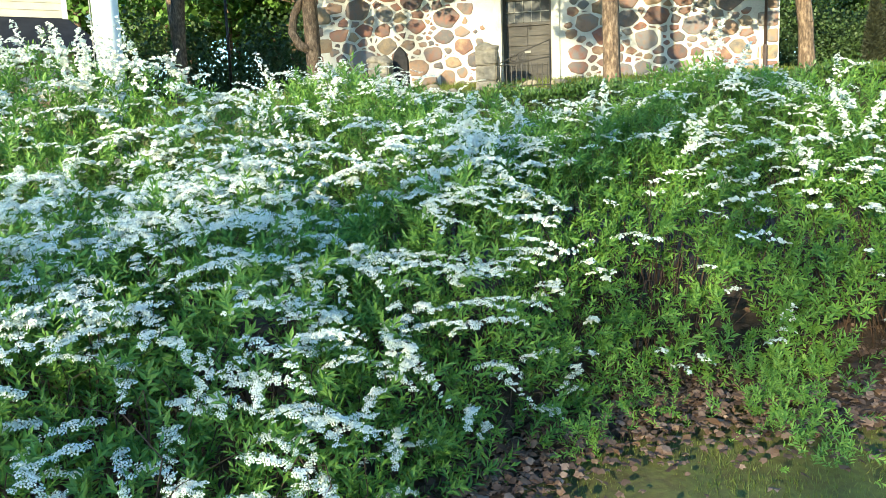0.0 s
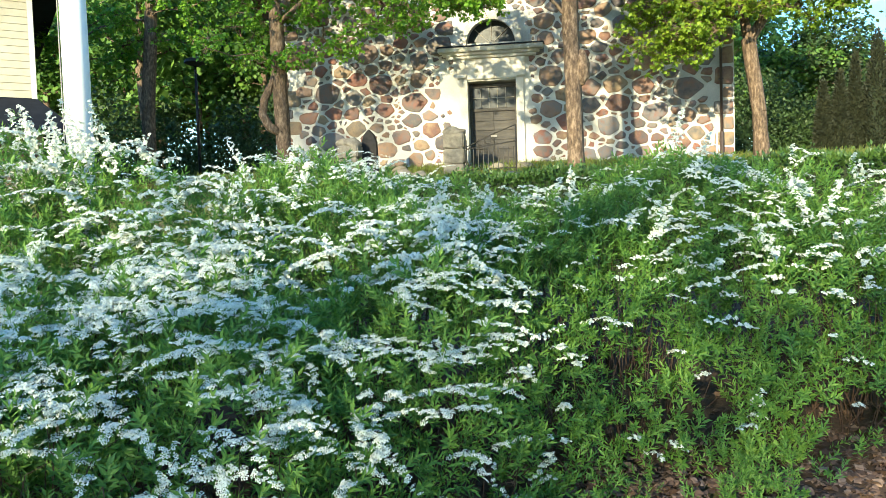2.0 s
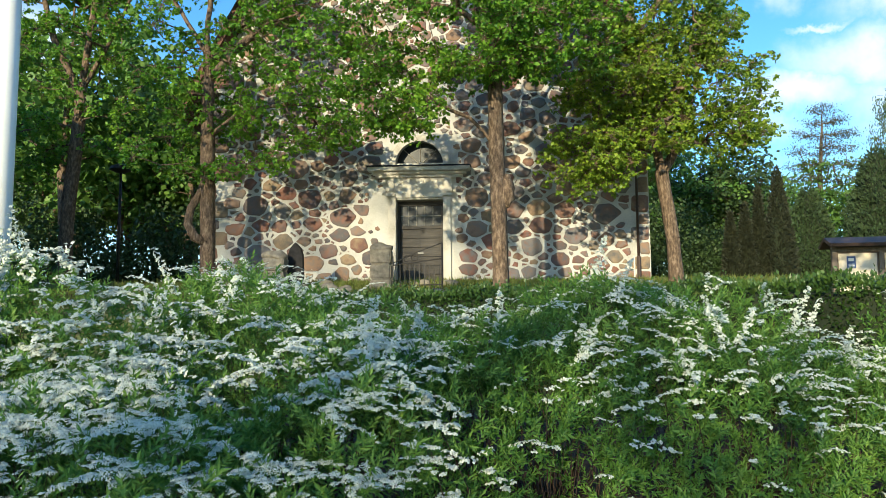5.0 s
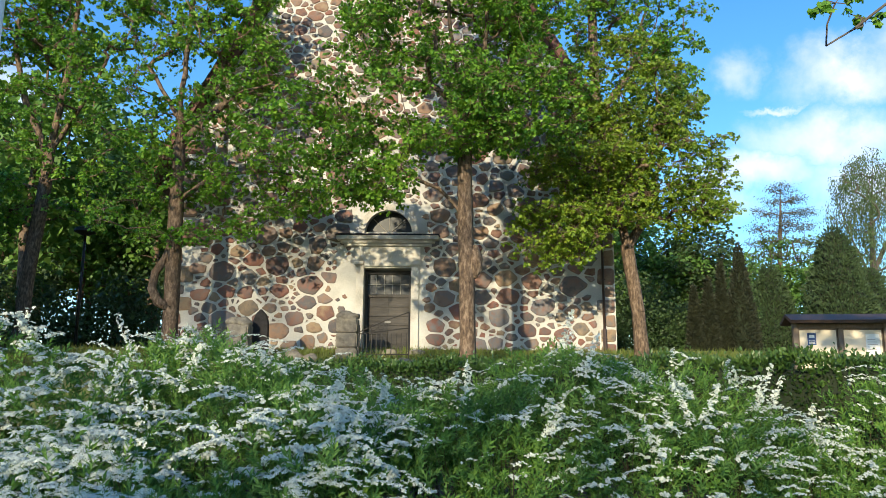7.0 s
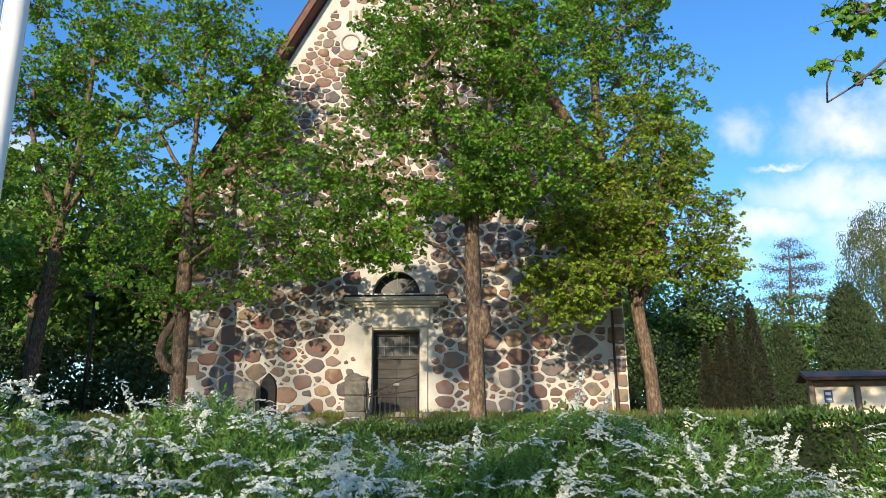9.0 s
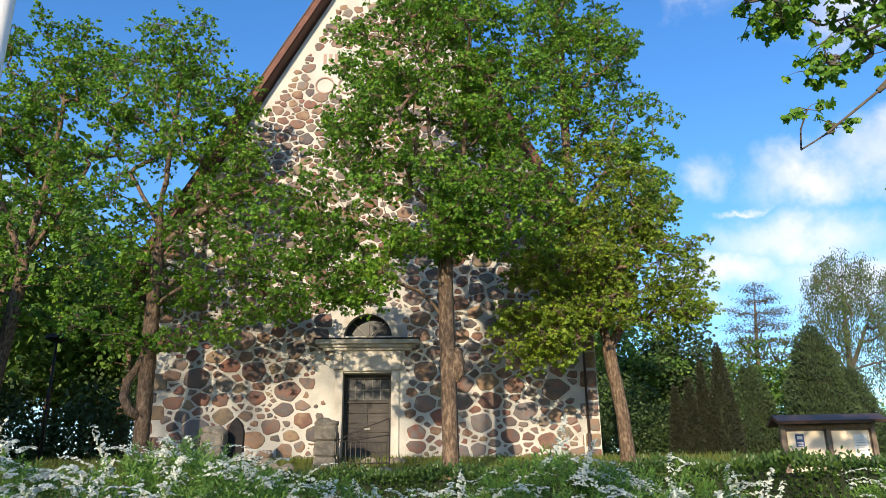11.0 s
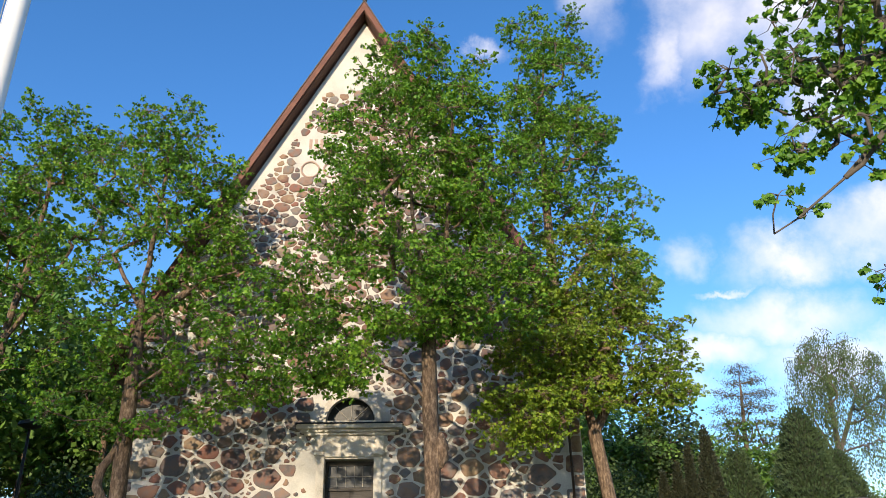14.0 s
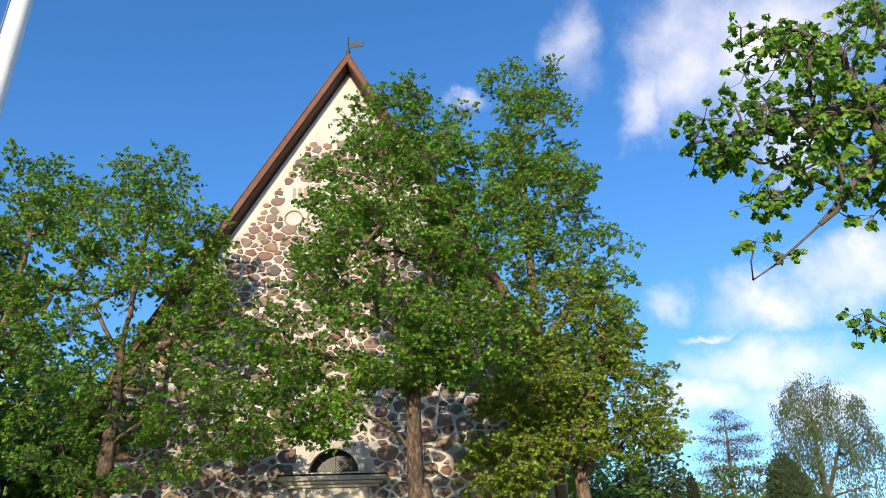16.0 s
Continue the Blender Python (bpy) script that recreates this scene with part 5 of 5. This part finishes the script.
broad_tree("birch_tree", [[(35.2, BY, gb - 0.2), (35.4, BY, 12), (35.8, BY, 17), (36.3, BY, 21)], [(35.3, BY, 10), (33.8, BY, 14), (32.8, BY, 17.5)], [(35.4, BY, 11), (37.5, BY, 15), (39, BY, 18)]],
           [(36.2, BY, 20, 2.4, 2, 1.6), (34.2, BY, 17.8, 2.2, 2, 1.6), (38.6, BY, 18.2, 2.4, 2, 1.6), (36.2, BY, 15.5, 4.4, 2.5, 2.2), (35.5, BY, 12, 4.6, 2.5, 2), (41, BY, 15, 2.6, 2.2, 2.4)],
           520, 50, 0.22, 72, M_BIRCH_LEAF, M_BARK_GREY, 0.36, "tall weeping birch with pale spring leaves", reach=0.22, droop=2.2, template=(BLADE_V, BLADE_F), hang=2.6)

rngw = np.random.default_rng(80)
variants = []
for k in range(4):
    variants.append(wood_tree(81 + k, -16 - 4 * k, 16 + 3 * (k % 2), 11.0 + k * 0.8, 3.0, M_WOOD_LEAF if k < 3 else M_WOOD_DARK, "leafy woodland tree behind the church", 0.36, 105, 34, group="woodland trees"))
spots = []
for k in range(30):
    x = rngw.uniform(-48, -10.5)
    y = rngw.uniform(12, 46)
    if x > -22 and y < 17:
        y += 8
    spots.append((x, y))
for k in range(20):
    spots.append((rngw.uniform(12, 70), rngw.uniform(44, 70)))
spots += [(17, 40), (20, 41), (23, 42.5), (26, 43), (29, 44), (21.5, 38), (15.5, 42), (33, 47), (11.5, 30), (13.0, 34), (10.5, 27), (15, 38), (19, 40), (22.5, 42), (-13, 24), (-12, 14.5), (-15.5, 10.5)]
for k, (x, y) in enumerate(spots):
    v = variants[k % 4]
    s = rngw.uniform(0.8, 1.15) * (0.92 if x > 0 else 1.0)
    c = copy_thing(v, pose(x, y, gz(x, y) - 0.1, 0, 0, rngw.uniform(0, 360)))
    c.scale = (s, s, s * (0.9 if x > 0 else 1.0))
# low dark undergrowth that closes the edge of the wood
def thicket(name, x0, x1, y0, y1, h, n, seed, material, label, small=0.16, large=0.40):
    rng = np.random.default_rng(seed)
    x = rng.uniform(x0, x1, n)
    y = rng.uniform(y0, y1, n)
    top = h * (0.65 + 0.22 * np.sin(x * 0.8 + seed) + 0.13 * np.sin(x * 2.3 + y))
    z = ground_z(x, y) + rng.uniform(0, 1, n) * top
    way = rng.normal(size=(n, 3)) + np.array([0, -0.4, 0.4])
    v, f = scatter(QUAD_V, BLADE_F, np.stack([x, y, z], 1), frames_of(way, rng), rng.uniform(small, large, n))
    tagged(raw(name, v, f, material), label, "bushes", kind="stuff")


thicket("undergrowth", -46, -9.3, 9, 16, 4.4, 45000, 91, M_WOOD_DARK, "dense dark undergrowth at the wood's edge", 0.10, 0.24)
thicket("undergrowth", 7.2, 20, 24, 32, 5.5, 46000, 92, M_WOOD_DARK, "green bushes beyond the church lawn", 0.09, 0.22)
thicket("undergrowth", 18, 60, 36, 46, 5.0, 48000, 93, M_WOOD_LEAF, "mixed bushes before the far trees", 0.12, 0.28)
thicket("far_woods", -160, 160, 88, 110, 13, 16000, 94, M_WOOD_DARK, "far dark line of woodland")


# ---- ground cover ----
CURL_V = [(x * 0.72, y, z + 0.40 * x * x + 0.15 * (y - 0.4) ** 2 + 0.10 * math.sin(9 * x + 7 * y)) for x, y, z in MAPLE_V]


def build_cover():
    rng = np.random.default_rng(41)
    n = 7000
    x = rng.uniform(1.3, 7.0, n)
    y = front_y(x) + rng.normal(size=n) * 0.36 - 0.10
    z = ground_z(x, y) + 0.045 + rng.uniform(0, 0.03, n)
    way = rng.normal(size=(n, 3))
    way[:, 2] *= 0.12
    up = rng.normal(size=(n, 3)) * 0.42 + np.array([0, 0, 1.0])
    u = np.cross(way, up)
    u /= np.linalg.norm(u, axis=1, keepdims=True)
    way /= np.linalg.norm(way, axis=1, keepdims=True)
    v, f = scatter(CURL_V, MAPLE_F, np.stack([x, y, z], 1), np.stack([u, way, np.cross(u, way)], 2), rng.uniform(0.022, 0.060, n) * np.where(rng.random(n) < 0.06, 1.5, 1))
    tagged(raw("leaf_litter", v, f, M_LITTER), "dry brown fallen leaves under the shrubs", "leaves", kind="stuff")
    # grass by the church wall and moss with short blades by the path
    n = 26000
    x = np.concatenate([rng.uniform(-9, 12, n), rng.uniform(0.5, 6, 50000)])
    y = np.concatenate([rng.uniform(-4.6, -0.15, n), rng.uniform(-18.9, -16.8, 50000)])
    ok = (y > -5) | (y < front_y(x) - 0.15)
    x, y = x[ok], y[ok]
    near = y < -10
    z = ground_z(x, y) - 0.01
    way = rng.normal(size=(len(x), 3)) * 0.35 + np.array([0, 0, 1.0])
    v, f = scatter([(-0.07, 0, 0), (0.07, 0, 0), (0.0, 1, 0.08)], [(0, 1, 2)], np.stack([x, y, z], 1), frames_of(way, rng), np.where(near, rng.uniform(0.012, 0.040, len(x)), rng.uniform(0.07, 0.20, len(x))))
    tagged(raw("grass", v, f, M_GRASS), "short yellow-green spring grass", "grass", kind="stuff")


build_cover()


# ---- stones of the west wall ----
def clip(poly, nx, nz, c):
    """The part of an outline where nx * x + nz * z <= c."""
    out = []
    for i in range(len(poly)):
        p, q = poly[i], poly[(i + 1) % len(poly)]
        a, b = nx * p[0] + nz * p[1] - c, nx * q[0] + nz * q[1] - c
        if a <= 0:
            out.append(p)
        if (a < 0 < b) or (b < 0 < a):
            t = a / (a - b)
            out.append((p[0] + (q[0] - p[0]) * t, p[1] + (q[1] - p[1]) * t))
    return out


FLAT = 1.38        # stones lie on their broad side


def stone_seeds(rng):
    """Big stones first, then smaller ones in the gaps."""

    def blocked(x, z, r):
        if z > rake_z(x) - 0.60 - r * 1.9 or x < WL + 0.75 and z < 7.9 or x > WR - 0.62 and z < 7.6 or x < WL + r or x > WR - r or z < BASE + r:
            return True
        if abs(x - DOOR) < 0.98 + r * 0.9 and z < 5.4 + r:
            return True
        if -1.35 < x < -0.5 and 3.55 < z < 5.2 and r > 0.07:
            return True
        if math.hypot(x - DOOR, z - 5.6) < 1.0 + r or (abs(x - 0.1) < 1.2 and 6.2 < z < 8.0 and r > 0.1):
            return True
        if -1.65 < x < 0.1 and 12.9 < z < 14.65:
            return True
        return z > 16.1
    S = np.zeros((6000, 3))
    n = 0
    for r0, r1, tries in ((0.24, 0.31, 120), (0.18, 0.25, 900), (0.13, 0.18, 5000), (0.085, 0.13, 12000), (0.05, 0.08, 9000)):
        for _ in range(tries):
            x, z = rng.uniform(WL, WR), rng.uniform(BASE, 16.2)
            r = rng.uniform(r0, r1)
            if z > 8.6 and r > 0.20 or z > 5.5 and r > 0.29:
                continue
            if blocked(x, z, r * 1.25):
                continue
            near = S[:n]
            if n == 0 or np.all(((x - near[:, 0]) / FLAT) ** 2 + (z - near[:, 1]) ** 2 > ((0.77 if z > 8.5 else 0.82) * (r + near[:, 2])) ** 2):
                S[n] = x, z, r
                n += 1
    return [tuple(q) for q in S[:n]]


def build_stones():
    rng = np.random.default_rng(7)
    seeds = stone_seeds(rng)
    S = np.array(seeds)
    shapes = []
    for x, z, r in seeds:
        # an angular lump, worked out with its width drawn in and then let out again
        sides, lean, square = int(rng.integers(5, 9)), rng.normal() * 0.2, rng.uniform(0.4, 1.0)
        stretch = rng.uniform(0.82, 1.12)
        poly = []
        for q in range(sides):
            a = 2 * math.pi * (q + rng.uniform(-0.3, 0.3)) / sides
            k = r * rng.uniform(0.86, 1.12) / max(abs(math.cos(a)), abs(math.sin(a))) ** square
            px, pz = k * math.cos(a) * stretch, k * math.sin(a) / stretch
            poly.append((x / FLAT + px * math.cos(lean) - pz * math.sin(lean), z + px * math.sin(lean) + pz * math.cos(lean)))
        du, dz = S[:, 0] / FLAT - x / FLAT, S[:, 1] - z
        d = np.hypot(du, dz)
        gap = 0.010 + 0.010 * rng.random() if z > 8.6 else 0.012 + 0.022 * rng.random()
        for j in np.where((d < 0.9) & (d > 0))[0]:
            cut = (d[j] ** 2 + r * r - S[j, 2] ** 2) / (2 * d[j]) - gap
            nx, nz = du[j] / d[j], dz[j] / d[j]
            poly = clip(poly, nx, nz, nx * x / FLAT + nz * z + cut)
            if len(poly) < 3:
                break
        if len(poly) >= 3:
            shapes.append([(u * FLAT, w) for u, w in poly])
    # squared quoins at both corners
    z, k = 2.32, 0
    while z < 7.9:
        h = rng.uniform(0.30, 0.52)
        w = rng.uniform(0.55, 0.85) if k % 2 else rng.uniform(0.38, 0.5)
        shapes.append([(WL + 0.02, z), (WL + w, z + 0.02), (WL + w - 0.03, z + h - 0.05), (WL + 0.02, z + h - 0.04)])
        w = rng.uniform(0.45, 0.60) if k % 2 else rng.uniform(0.28, 0.36)
        shapes.append([(WR - w, z + 0.02), (WR - 0.02, z), (WR - 0.02, z + h - 0.05), (WR - w + 0.02, z + h - 0.06)])
        z += h
        k += 1

    def solid(poly):
        """Rounded outline, proud of the mortar, a little domed."""
        P = np.array(poly)
        c = P.mean(0)
        Q = []
        for i in range(len(P)):
            p, q = P[i], P[(i + 1) % len(P)]
            if np.hypot(*(q - p)) < 0.03:
                Q.append((p + q) / 2)
            else:
                Q += [p + (q - p) * 0.12, p + (q - p) * 0.88]
        Q = np.array(Q)
        Q = Q + rng.normal(size=Q.shape) * 0.007
        n = len(Q)
        size = np.hypot(*(P.max(0) - P.min(0)))
        lift = rng.uniform(0.010, 0.026) + 0.012 * size
        rings = [(1.0, 0.004), (0.985, -lift * 0.6), (0.90, -lift), (0.45, -lift * 1.15)]
        V = [(c[0] + (q[0] - c[0]) * s, y + rng.normal() * 0.0025 * (s < 1), c[1] + (q[1] - c[1]) * s) for s, y in rings for q in Q] + [(c[0], -lift * 1.2, c[1])]
        F = [(r * n + i, r * n + (i + 1) % n, (r + 1) * n + (i + 1) % n, (r + 1) * n + i) for r in range(3) for i in range(n)]
        T = [(3 * n + i, 3 * n + (i + 1) % n, 4 * n) for i in range(n)]
        return V, F, T
    shapes.sort(key=lambda p: sum(q[1] for q in p) / len(p))
    allv, allf, base = [], [], 0
    for i, poly in enumerate(shapes):
        if len(poly) < 3:
            continue
        V, F, T = solid(poly)
        if i < 300:
            me = bpy.data.meshes.new("stone")
            me.from_pydata(V, [], [f[::-1] for f in F] + [t[::-1] for t in T])
            me.polygons.foreach_set("use_smooth", [True] * len(me.polygons))
            me.materials.append(M_STONE)
            ob = new("stone", me)
            ob.parent = west_wall
        else:
            allv += V
            allf += [tuple(base + q for q in f[::-1]) for f in F] + [tuple(base + q for q in t[::-1]) for t in T]
            base += len(V)
    me = bpy.data.meshes.new("stonework")
    me.from_pydata(allv, [], allf)
    me.polygons.foreach_set("use_smooth", [True] * len(me.polygons))
    me.materials.append(M_STONE_J)
    ob = new("stonework", me)
    ob.parent = west_wall
    tagged(ob, "grey and reddish fieldstones in pale mortar", kind="stuff")


build_stones()
